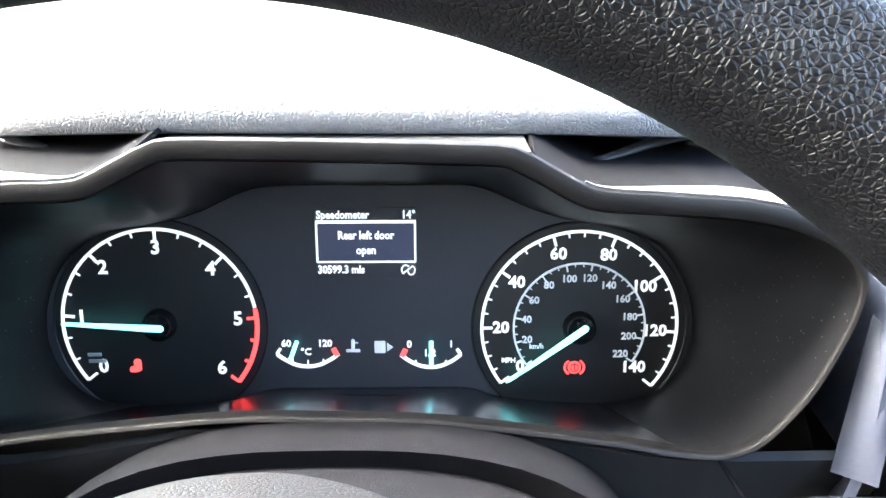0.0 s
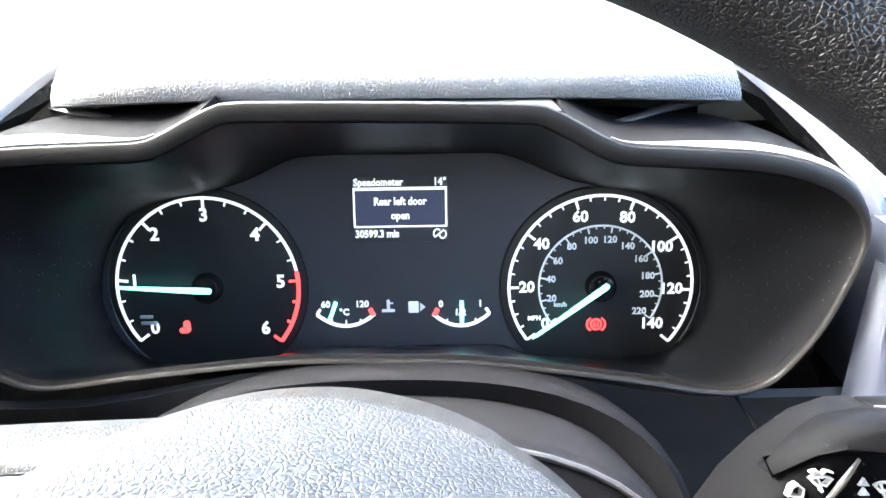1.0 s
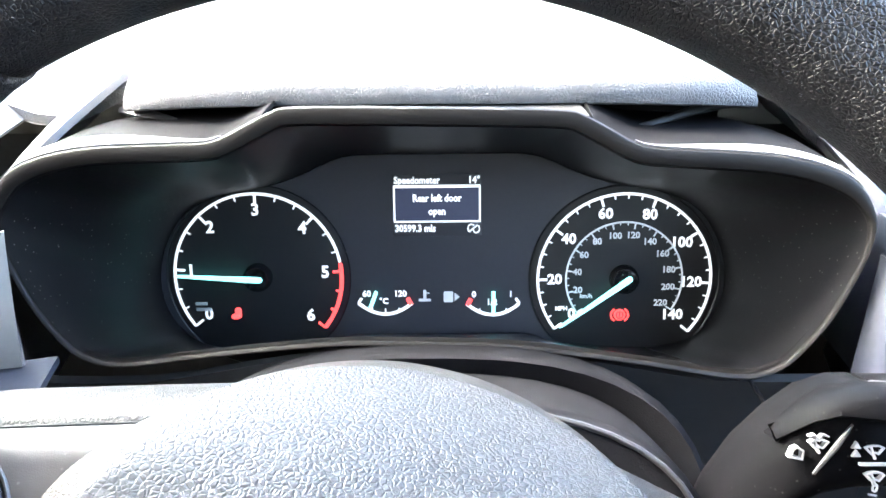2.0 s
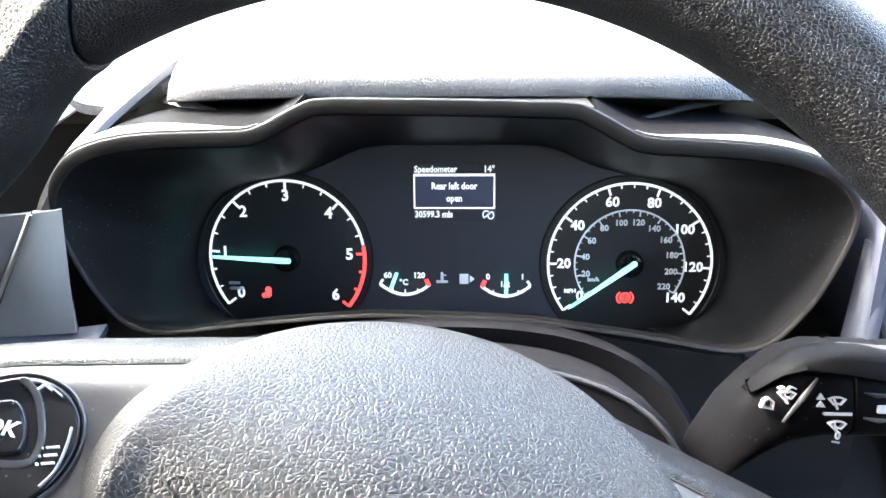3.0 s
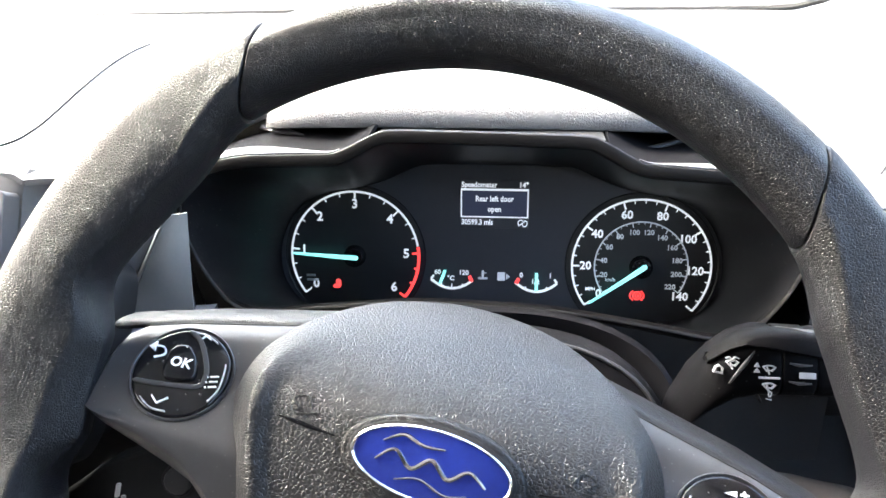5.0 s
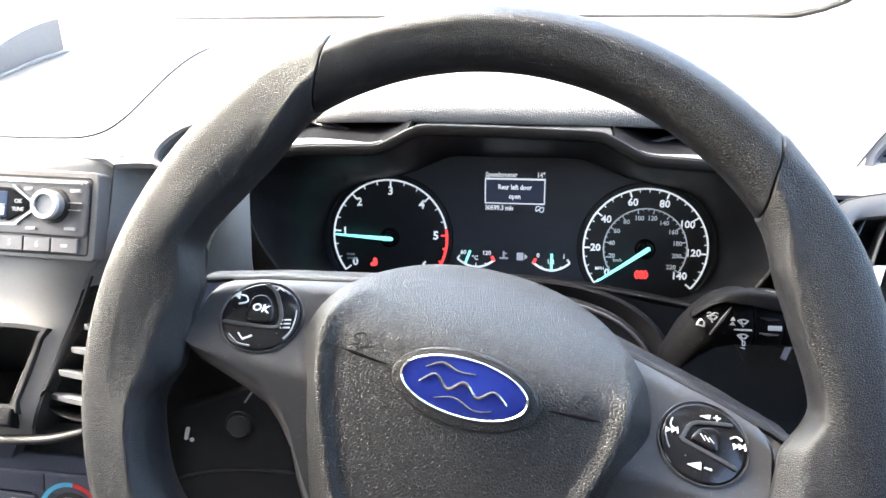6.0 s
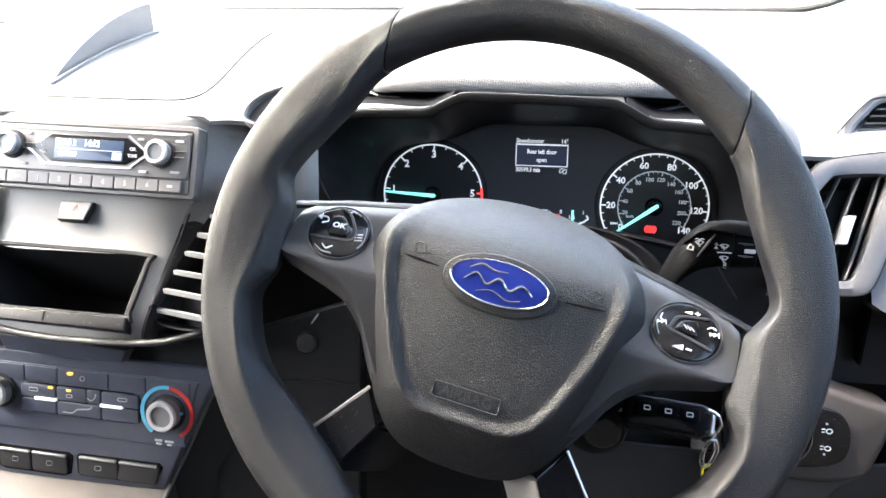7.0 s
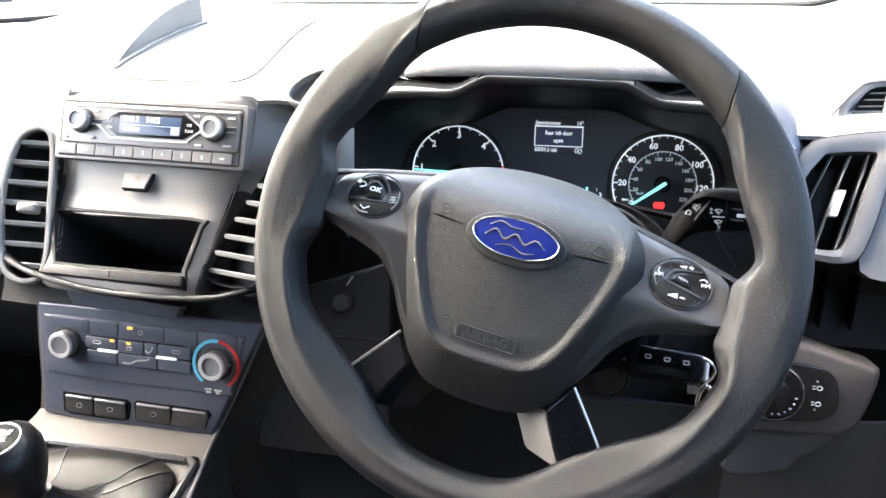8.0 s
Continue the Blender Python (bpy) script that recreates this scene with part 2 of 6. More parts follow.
def smooth_line(pts, n=120, closed=False):
    """Catmull-Rom through pts, then n points at even steps along it."""
    P = [Vector(p) for p in pts]
    m = len(P)
    dense = []
    for i in range(m if closed else m - 1):
        p1, p2 = P[i], P[(i + 1) % m]
        p0 = P[i - 1] if (i or closed) else p1
        p3 = P[(i + 2) % m] if (closed or i + 2 < m) else p2
        for k in range(12):
            s = k / 12
            dense.append(0.5 * ((2 * p1) + (p2 - p0) * s + (2 * p0 - 5 * p1 + 4 * p2 - p3) * s * s + (3 * p1 - p0 - 3 * p2 + p3) * s ** 3))
    dense.append(P[0].copy() if closed else P[-1].copy())
    acc = [0.0]
    for a, b in zip(dense, dense[1:]):
        acc.append(acc[-1] + (b - a).length)
    out, j = [], 0
    for i in range(n):
        want = acc[-1] * i / (n if closed else n - 1)
        while j + 2 < len(acc) and acc[j + 1] < want:
            j += 1
        k = (want - acc[j]) / max(1e-9, acc[j + 1] - acc[j])
        out.append(tuple(dense[j].lerp(dense[j + 1], min(1, max(0, k)))))
    return out


def mirror(half, cx=0.0):
    """A closed outline from its right half, listed from the top middle clockwise to the bottom middle; returned counter-clockwise."""
    right = [(cx + x, y) for x, y in half]
    left = [(cx - x, y) for x, y in half if abs(x) > 1e-6]
    return left + right[::-1]


WORDS = []


def words(body, x, y, size, z, parent, mat=MARK, name="lettering", turn=0.0, align="CENTER", wide=1.0):
    """Flat lettering in the built-in font, set in the plane of its parent at height z."""
    c = bpy.data.curves.new(name, "FONT")
    c.body, c.size, c.align_x, c.align_y = body, size, align, "CENTER"
    c.extrude, c.resolution_u, c.offset = 0.00012, 2, size * 0.030
    ob = new(name, c)
    WORDS.append((ob, (x, y, z, turn, wide), parent, mat, name))


def set_words():
    bpy.context.view_layer.update()
    dg = bpy.context.evaluated_depsgraph_get()
    for ob, (x, y, z, turn, wide), parent, mat, name in WORDS:
        me = bpy.data.meshes.new_from_object(ob.evaluated_get(dg))
        bm = bmesh.new()
        bm.from_mesh(me)
        bmesh.ops.remove_doubles(bm, verts=bm.verts, dist=1e-6)
        bm.to_mesh(me)
        bm.free()
        me.materials.clear()
        me.materials.append(mat)
        bpy.data.objects.remove(ob)
        letters = new(name, me)
        letters.parent = parent
        letters.matrix_basis = pose(x, y, z, 0, 0, turn) @ Matrix.Diagonal((wide, 1, 1, 1))


def box(x0, x1, y0, y1, z0, z1, bm=None):
    bm = bm or bmesh.new()
    v = [bm.verts.new(p) for p in ((x0, y0, z0), (x1, y0, z0), (x1, y1, z0), (x0, y1, z0), (x0, y0, z1), (x1, y0, z1), (x1, y1, z1), (x0, y1, z1))]
    for q in ((0, 3, 2, 1), (4, 5, 6, 7), (0, 1, 5, 4), (1, 2, 6, 5), (2, 3, 7, 6), (3, 0, 4, 7)):
        bm.faces.new([v[i] for i in q])
    return bm


def sheet(grid, thick=0.004, bm=None):
    """A curved panel through a grid of points (rows of equal length), thick metres thick along its normals."""
    bm = bm or bmesh.new()
    rows = [[Vector(p) for p in r] for r in grid]
    R, C = len(rows), len(rows[0])
    nrm = []
    for i in range(R):
        line = []
        for j in range(C):
            du = rows[i][min(j + 1, C - 1)] - rows[i][max(j - 1, 0)]
            dv = rows[min(i + 1, R - 1)][j] - rows[max(i - 1, 0)][j]
            line.append(du.cross(dv).normalized())
        nrm.append(line)
    top = [[bm.verts.new(rows[i][j]) for j in range(C)] for i in range(R)]
    low = [[bm.verts.new(rows[i][j] - nrm[i][j] * thick) for j in range(C)] for i in range(R)]
    for i in range(R - 1):
        for j in range(C - 1):
            bm.faces.new((top[i][j], top[i][j + 1], top[i + 1][j + 1], top[i + 1][j]))
            bm.faces.new((low[i][j], low[i + 1][j], low[i + 1][j + 1], low[i][j + 1]))
    edge = [(0, j) for j in range(C)] + [(i, C - 1) for i in range(1, R)] + [(R - 1, j) for j in range(C - 2, -1, -1)] + [(i, 0) for i in range(R - 2, 0, -1)]
    for (a, b), (c, d) in zip(edge, edge[1:] + edge[:1]):
        bm.faces.new((top[a][b], low[a][b], low[c][d], top[c][d]))
    return bm


# ---- the cab: floor, walls, roof, windscreen ----
def setting(name, bm, mat, label, category, smooth=True):
    return tagged(part(name, bm, mat, None, "", smooth), label, category, kind="structure")


setting("ground", box(-60, 60, -60, 60, -0.62, -0.60), TARMAC, "grey tarmac yard around the parked van", "ground", False)
setting("floor", box(-1.14, 0.44, -1.32, 1.0, 0.26, 0.30), CARPET, "dark carpeted cab floor", "floor", False)
setting("wall_rear", box(-1.14, 0.44, -1.36, -1.32, 0.26, 1.62), CLOTH, "plain grey bulkhead behind the seats", "wall", False)
setting("wall_front", box(-1.14, 0.44, 0.96, 1.0, 0.26, 0.955), CLOTH, "dark firewall below the windscreen", "wall", False)


def side_wall(name, x0, x1, sill, post):
    bm = box(x0, x1, -1.32, 0.96, 0.30, sill)
    box(x0, x1, -1.32, 0.20, 1.50, 1.60, bm)
    box(x0, x1, -1.32, post, sill, 1.50, bm)
    return setting(name, bm, CLOTH, "dark sill and pillar round the side door, closed up to limit side light", "wall", False)


side_wall("wall_left", -1.16, -1.14, 1.00, -0.85)
# Right sill and pillar enlarged, added to block light as someone in the doorway would.
side_wall("wall_right", 0.44, 0.46, 0.95, -0.45)
setting("ceiling", box(-1.16, 0.46, -1.36, 0.16, 1.60, 1.64), LINER, "light grey fabric headliner", "ceiling", False)

screen = setting("windscreen", sheet([[(-1.12, 0.90, 0.985), (-0.36, 0.93, 0.985), (0.42, 0.90, 0.985)],
                                      [(-1.12, 0.53, 1.30), (-0.36, 0.56, 1.30), (0.42, 0.53, 1.30)],
                                      [(-1.12, 0.15, 1.60), (-0.36, 0.17, 1.60), (0.42, 0.15, 1.60)]], 0.005),
                 GLASS, "clear laminated windscreen glass above the dashboard", "windscreen")
screen.visible_shadow = False
seal_line = smooth_line([(-1.00, 0.45, 0.985), (-0.93, 0.57, 0.973), (-0.897, 0.638, 0.969), (-0.854, 0.726, 0.968), (-0.798, 0.814, 0.969), (-0.70, 0.862, 0.973), (-0.55, 0.872, 0.977), (-0.2, 0.87, 0.979), (0.10, 0.865, 0.978), (0.26, 0.85, 0.979),
                         (0.325, 0.83, 0.985), (0.37, 0.79, 1.01), (0.395, 0.74, 1.05)], 60)
tagged(part("windscreen_seal", tube(seal_line, 0.0045, 8), BLACK), "black rubber seal along the windscreen base", "seal", kind="structure")


def pillar(name, sx, cx):
    """Windscreen pillar trim that leans back from the dash end to the roof."""
    low, high = Vector((cx + sx * 0.345, 0.60, 0.935)), Vector((cx + sx * 0.42, 0.12, 1.60))
    rings = []
    for i in range(7):
        c = low.lerp(high, i / 6)
        w = 0.055 - 0.012 * i / 6
        rings.append([c + Vector((sx * -w * 0.75, 0.02, 0)), c + Vector((sx * -w * 0.8, -0.01, 0)), c + Vector((sx * -w * 0.35, -0.055, 0)),
                      c + Vector((sx * w * 0.9, -0.09, 0)), c + Vector((sx * w, 0.03, 0)), c + Vector((0, 0.06, 0))])
    return setting(name, loft(rings, cap_start=True, cap_end=True), TRIM, "pale grey plastic windscreen pillar trim", "pillar")


pillar("pillar_right", 1, 0.0)
pillar("pillar_left", -1, -0.72)

# ---- dashboard ----
DC = -0.0164   # middle of the instrument binnacle
PC = -0.372    # middle of the centre console
dash = empty("dashboard", Matrix.Identity(4), "dark grey moulded dashboard with a grained soft top in bright sun", "dashboard")


def ease(a, b, v):
    s = min(1.0, max(0.0, (v - a) / (b - a)))
    return s * s * (3 - 2 * s)


def top_z(x, y):
    z = 0.928 + 0.050 * ease(0.34, 0.85, y)
    hood = ease(0.235, 0.13, abs(x - DC)) * ease(0.75, 0.40, y)
    pod = ease(0.165, 0.115, abs(x - PC)) * ease(0.85, 0.45, y)
    return z + 0.034 * hood + 0.022 * pod - 0.03 * ease(0.22, 0.42, x) * ease(0.7, 0.4, y) - 0.016 * ease(0.165, 0.195, x) * ease(0.46, 0.42, y)


xs = [-1.10 + 1.52 * i / 96 for i in range(97)]
ys = [0.355 + 0.545 * j / 28 for j in range(29)]
part("dash_top", sheet([[(x, y, top_z(x, y)) for x in xs] for y in ys], 0.006), DASH, dash, "grained grey dash top washed out by sun")

# hood over the instruments: a padded lip with pockets under its ends
rings = []
for i in range(61):
    s = -1 + 2 * i / 60
    drop = 0.0060 * abs(s) ** 4.0 + 0.0012 * s
    back = 0.018 * abs(s) ** 5.0
    prof = [(0.47, 0.962), (0.42, 0.978), (0.38, 0.9795), (0.350, 0.9795), (0.334, 0.9785), (0.3235, 0.9755), (0.3160, 0.9705), (0.3125, 0.9640), (0.3120, 0.9580), (0.3140, 0.9545), (0.3180, 0.9530),
            (0.335, 0.950), (0.38, 0.944), (0.47, 0.93)]
    rings.append([(-0.0135 + (0.1565 - 0.30 * max(0.0, z - 0.951) * abs(s) ** 6) * s, y + back - 0.003, z - drop - 0.0022) for y, z in prof])
part("binnacle_hood", loft(rings, cap_start=True, cap_end=True), DASH, dash, "grained padded hood over the instruments")

for sx in (-1, 1):
    # side cheek that runs from the hood's end down past the dials
    front = smooth_line([(0.159, 0.372, 0.9655), (0.170, 0.345, 0.954), (0.187, 0.314, 0.936), (0.203, 0.290, 0.913), (0.211, 0.273, 0.885), (0.209, 0.263, 0.85), (0.196, 0.257, 0.80)], 22)
    grid = []
    for k in range(7):
        g = k / 6
        grid.append([(DC + sx * (x + 0.045 * g), y + 0.12 * g - 0.008 * math.sin(math.pi * min(1, g * 2)), z + 0.003 * math.sin(math.pi * min(1, g * 2)) - 0.02 * g * g) for x, y, z in front])
    # Right cheek takes a darker colour to paint its shade; the left stays pale.
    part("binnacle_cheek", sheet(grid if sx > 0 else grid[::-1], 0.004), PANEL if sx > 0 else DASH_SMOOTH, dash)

# dark filler between bezel and hood, and the back of the pockets
part("hood_filler", sheet([[(DC + 0.070 * s, y, z) for s in [-1 + i / 10 for i in range(21)]] for y, z in ((0.2805, 0.9525), (0.30, 0.9515), (0.34, 0.9495))], 0.002), BLACK, dash)
part("pocket_back", sheet([[(DC + 0.160 * s, 0.392, z - 0.02 * s * s) for s in [-1 + i / 12 for i in range(25)]] for z in (0.915, 0.94, 0.966)], 0.003), BLACK, dash, "black back of the pockets under the hood")

# dark panel under the instruments, and the dash body behind everything
lower = [[(x, 0.262 + 0.02 * ease(0.84, 0.78, z) + 0.02 * abs(x - DC), min(z, 0.846 - 0.016 * ease(0.04, 0.15, abs(x - DC)))) for x in [-0.235 + 0.44 * i / 20 for i in range(21)]] for z in (0.50, 0.56, 0.62, 0.68, 0.74, 0.79, 0.81, 0.825, 0.852)]
part("lower_panel", sheet(lower, 0.004), BLACK, dash, "black lower panel behind the steering column")
part("dash_body", box(-1.10, 0.42, 0.42, 0.90, 0.52, 0.915), BLACK, dash, smooth=False)
FACE_YZ = ((0.36, 0.54), (0.25, 0.62), (0.20, 0.70), (0.20, 0.80), (0.23, 0.87), (0.29, 0.91), (0.335, 0.9225), (0.352, 0.9285), (0.362, 0.9302))
part("passenger_face", sheet([[(-1.10 + 0.58 * i / 12, y, z) for i in range(13)] for y, z in FACE_YZ[3:]], 0.004), DASH, dash, "grained grey face of the passenger side")
part("passenger_knee", sheet([[(-1.10 + 0.61 * i / 12, y + 0.02, z) for i in range(13)] for y, z in FACE_YZ[:4]], 0.004), KNEE, dash, "black lower face of the passenger side")

def quad_panel(a, b, c, d, n=8, bow=0.004):
    """A gently bowed panel between four corners, anticlockwise from the lower left as the driver sees it."""
    A, B, C, D = (Vector(p) for p in (a, b, c, d))
    rows = []
    for i in range(n + 1):
        v = i / n
        left, right = A.lerp(D, v), B.lerp(C, v)
        rows.append([left.lerp(right, u / n) + Vector((0, -bow * math.sin(math.pi * u / n) * math.sin(math.pi * v), 0)) for u in range(n + 1)])
    return sheet(rows, 0.004)


# Dash panel in silver paint: the light it should catch is put into the colour.
part("side_panel", quad_panel((-0.243, 0.2455, 0.847), (-0.2015, 0.2520, 0.847), (-0.2010, 0.2620, 0.909), (-0.2120, 0.2560, 0.909)), SILVER, dash, "smooth grey panel beside the dials")
part("side_strip", quad_panel((-0.261, 0.2430, 0.847), (-0.2440, 0.2450, 0.847), (-0.2130, 0.2555, 0.909), (-0.2265, 0.2510, 0.909), 8, 0.002), DARKSILVER, dash, "darker grey strip beside the vent")
part("side_edge", tube([(-0.2435, 0.2440, 0.847), (-0.2330, 0.2465, 0.869), (-0.2200, 0.2510, 0.8935), (-0.2125, 0.2545, 0.909)], 0.0013, 6), ALLOY, dash, "thin bright edge line")
part("side_shelf", quad_panel((-0.275, 0.205, 0.838), (-0.190, 0.230, 0.838), (-0.190, 0.262, 0.847), (-0.275, 0.236, 0.847), 6, 0.0), PANEL, dash)
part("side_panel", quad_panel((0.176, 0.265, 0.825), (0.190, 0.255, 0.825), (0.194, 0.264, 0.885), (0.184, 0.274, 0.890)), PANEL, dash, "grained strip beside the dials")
part("panel_seam", tube([(0.130, 0.262, 0.833), (0.140, 0.254, 0.818), (0.152, 0.249, 0.800)], 0.0009, 6), SOFT, dash)

# ---- instrument cluster ----
OB = Matrix.Translation((-0.02, 0.278, 0.946)) @ pose(0, 0, 0, 80)
OD = pose(-0.0235, 0.36, 0.82, 80)
cluster = empty("instrument_cluster", OD, "black instrument cluster with lit white dials and turquoise needles", "instrument cluster")
front_half = [(0, 0.0113), (0.035, 0.0112), (0.060, 0.0107), (0.068, 0.0085), (0.078, 0.0035), (0.088, -0.0018), (0.097, -0.0047), (0.120, -0.0058), (0.150, -0.0076), (0.172, -0.0122), (0.187, -0.0200),
              (0.1950, -0.033), (0.1950, -0.046), (0.190, -0.062), (0.180, -0.083), (0.166, -0.101), (0.156, -0.107), (0.146, -0.1090), (0.132, -0.1082), (0.110, -0.1048), (0.076, -0.1005), (0.038, -0.0967), (0, -0.0962)]
dial_half = [(0, 0.0920), (0.035, 0.0920), (0.053, 0.0912), (0.066, 0.0868), (0.078, 0.0812), (0.092, 0.0762), (0.108, 0.0727), (0.128, 0.0690), (0.146, 0.0600), (0.157, 0.0460), (0.1635, 0.0290),
             (0.1645, 0.0120), (0.160, -0.0030), (0.152, -0.0135), (0.142, -0.0195), (0.130, -0.0223), (0.115, -0.0228), (0.095, -0.0220), (0.075, -0.0200), (0.062, -0.0180), (0.050, -0.0142), (0.025, -0.0140), (0, -0.0140)]
to_dial = OD.inverted() @ OB
ROLL = pose(0.0036, 0, 0, 0, 0, -1.3) @ pose(-0.0036, 0, 0)
FRONT = [to_dial @ ROLL @ Vector((x, y, 0)) for x, y in smooth_line(mirror(front_half, 0.0036), 220, True)]
REAR = [Vector((x, y, 0.0)) for x, y in smooth_line(mirror(dial_half, 0.008), 220, True)]
nF = Vector((0, 0, 1))
cenF = sum(FRONT, Vector()) / len(FRONT)


def outward(ring, i, d):
    n = len(ring)
    t = (ring[(i + 1) % n] - ring[i - 1]).normalized()
    o = t.cross(nF)
    if o.dot(ring[i] - cenF) < 0:
        o = -o
    return o * d


# flat front band of the bezel: broad over the shoulders, narrow below
from_band = OB.inverted() @ OD
BAND = [0.0026 + 0.0056 * ease(-0.050, -0.016, (from_band @ f).y) for f in FRONT]
INNER = [f + outward(FRONT, i, -BAND[i]) - nF * 0.0024 for i, f in enumerate(FRONT)]
rings = [[f.lerp(r, k / 8) for f, r in zip(INNER, REAR)] for k in range(9)]
low = [r.y < -0.0125 and abs(r.x - 0.008) < 0.122 for r in REAR]
first = [i for i in range(220) if low[i] and not low[i - 1]][0]
span = sum(low)
lower_run = [(first + i) % 220 for i in range(span)]
upper_run = [(first + span - 1 + i) % 220 for i in range(220 - span + 2)]
part("bezel_funnel", loft([[r[i] for i in upper_run] for r in rings], closed=False), BEZEL, cluster, "satin black funnel around the dials")
part("bezel_shelf", loft([[r[i] for i in lower_run] for r in rings], closed=False), SHELF, cluster, "glossy black shelf below the dials")
lip = []
for wide, high in ((0.0, -0.007), (0.0, -0.0016), (0.10, -0.0004), (0.28, 0.0), (0.72, -0.0004), (0.90, -0.0010), (0.99, -0.0026), (1.0, -0.007)):
    lip.append([FRONT[i] + outward(FRONT, i, -BAND[i] * wide + 0.0002) + nF * high for i in range(len(FRONT))])
part("bezel_lip", loft(lip, loop=True), LIP, cluster, "flat satin black bezel edge")
for sx in (-1, 1):
    # ledge between the bezel's shoulder and the pocket under the hood
    edge = [OD @ (p + outward(FRONT, i, 0.0002) - nF * 0.002) for i, p in enumerate(FRONT)]
    edge = sorted([p for p in edge if 0.068 < sx * (p.x - DC) < 0.190 and p.z > 0.915], key=lambda p: sx * p.x)
    grid = [[(p.x + sx * 0.004 * g, p.y + 0.115 * g, p.z + 0.004 * math.sin(math.pi * g) - 0.008 * g) for p in edge] for g in [k / 6 for k in range(7)]]
    rim_run = [p for p in edge if sx * (p.x - DC) >= 0.088]
    reach = [0.0006 + (0.0110 if sx < 0 else 0.0075) * ease(0.085, 0.150, sx * (p.x - DC)) for p in rim_run]
    outer = [[(p.x, p.y + d * g - 0.0004, p.z + 0.0008 + 0.14 * d * g) for p, d in zip(rim_run, reach)] for g in (0, 0.5, 1)]
    # Floor near black to paint in the shade under the hood; outer ledge stays grey.
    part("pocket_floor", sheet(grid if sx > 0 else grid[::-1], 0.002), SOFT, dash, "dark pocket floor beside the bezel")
    part("binnacle_ledge", sheet(outer if sx > 0 else outer[::-1], 0.0010), DASH_SMOOTH, dash, "narrow grey ledge beside the bezel")
    tip = -0.117 if sx < 0 else 0.077
    vane = smooth_line([(tip, 0.316, 0.9375), (tip + sx * 0.016, 0.322, 0.9400), (tip + sx * 0.036, 0.334, 0.9425), (tip + sx * 0.060, 0.352, 0.9430)], 20)
    part("pocket_vane", tube(vane, [0.0006] + [0.0022 + 0.0035 * k / 18 for k in range(19)], 10, squash=0.5), SATIN, dash, "glossy vane in the pocket")

part("dial_face", slab([(v.x, v.y) for v in REAR], -0.004, 0.0, 0.0005), DIAL, cluster, "dark charcoal dial face", False)


def arc(cx, cy, r, a0, a1, w, z0, z1, n=60, bm=None):
    pts = [(cx + r * math.cos(radians(a0 + (a1 - a0) * i / n)), cy + r * math.sin(radians(a0 + (a1 - a0) * i / n))) for i in range(n + 1)]
    return strip(pts, w, z0, z1, bm)


def tick(cx, cy, r0, r1, ang, w, z0, z1):
    c, s = math.cos(radians(ang)), math.sin(radians(ang))
    return strip([(cx + r0 * c, cy + r0 * s), (cx + r1 * c, cy + r1 * s)], w, z0, z1)


def needle(name, cx, cy, ang, length, parent, tail=0.003):
    c, s = math.cos(radians(ang)), math.sin(radians(ang))
    rings = []
    for d, w, z in ((-tail - 0.001, 0.0006, 0.0085), (-tail, 0.0018, 0.0090), (0.004, 0.0018, 0.0090), (length * 0.6, 0.0013, 0.0078), (length - 0.002, 0.0009, 0.0066), (length, 0.0004, 0.0062)):
        x, y = cx + d * c, cy + d * s
        rings.append([(x - s * w, y + c * w, z - 0.0010), (x - s * w * 0.6, y + c * w * 0.6, z + 0.0006), (x + s * w * 0.6, y - c * w * 0.6, z + 0.0006), (x + s * w, y - c * w, z - 0.0010)])
    return part(name, loft(rings, cap_start=True, cap_end=True), CYAN, parent, "glowing turquoise needle")


def dial(cx, cy, r, well):
    """The sunk disc of a large dial with its hub."""
    pts = ellipse(cx, cy, well, n=72)
    d = part("dial_plate", slab(pts, -0.001, 0.0006, 0.0004), WELL, cluster, "black round dial")
    lipd = loft([[(x, y, 0.0004) for x, y in ellipse(cx, cy, well + 0.0012, n=72)], [(x, y, 0.0012) for x, y in ellipse(cx, cy, well + 0.0006, n=72)], [(x, y, 0.0006) for x, y in ellipse(cx, cy, well, n=72)]])
    part("dial_rim", lipd, BEZEL, d)
    hub = loft([[(x, y, 0.0006) for x, y in ellipse(cx, cy, 0.0085, n=40)], [(x, y, 0.0050) for x, y in ellipse(cx, cy, 0.0080, n=40)], [(x, y, 0.0070) for x, y in ellipse(cx, cy, 0.0066, n=40)], [(x, y, 0.0075) for x, y in ellipse(cx, cy, 0.0040, n=40)]], cap_end=True)
    part("needle_hub", hub, GLOSS, d, "glossy black needle hub")
    return d


TX, TY, TR = -0.0985, 0.0213, 0.0493
SX, SY, SR = 0.1148, 0.0187, 0.0497
rev = dial(TX, TY, TR, 0.0535)
k1 = 256.0 / 6
ang = lambda v: 217.0 - k1 * v
part("scale_ring", arc(TX, TY, TR, 217, ang(4.85), 0.0016, 0.0005, 0.0011), MARK, rev)
part("red_zone", arc(TX, TY, TR, ang(4.87), ang(6), 0.0022, 0.0005, 0.0011, 24), RED, rev, "red band at high revs")
for i in range(0, 15):
    v = i / 3
    if v < 4.8:
        part("tick", tick(TX, TY, TR - (0.0060 if i % 3 == 0 else 0.0032), TR, ang(v), 0.0014 if i % 3 == 0 else 0.0009, 0.0006, 0.0011), MARK, rev)
for v in (5, 5 + 1 / 3, 5 + 2 / 3, 6):
    part("tick", tick(TX, TY, TR - (0.0050 if v in (5, 6) else 0.003), TR, ang(v), 0.0014, 0.0006, 0.0011), RED, rev)
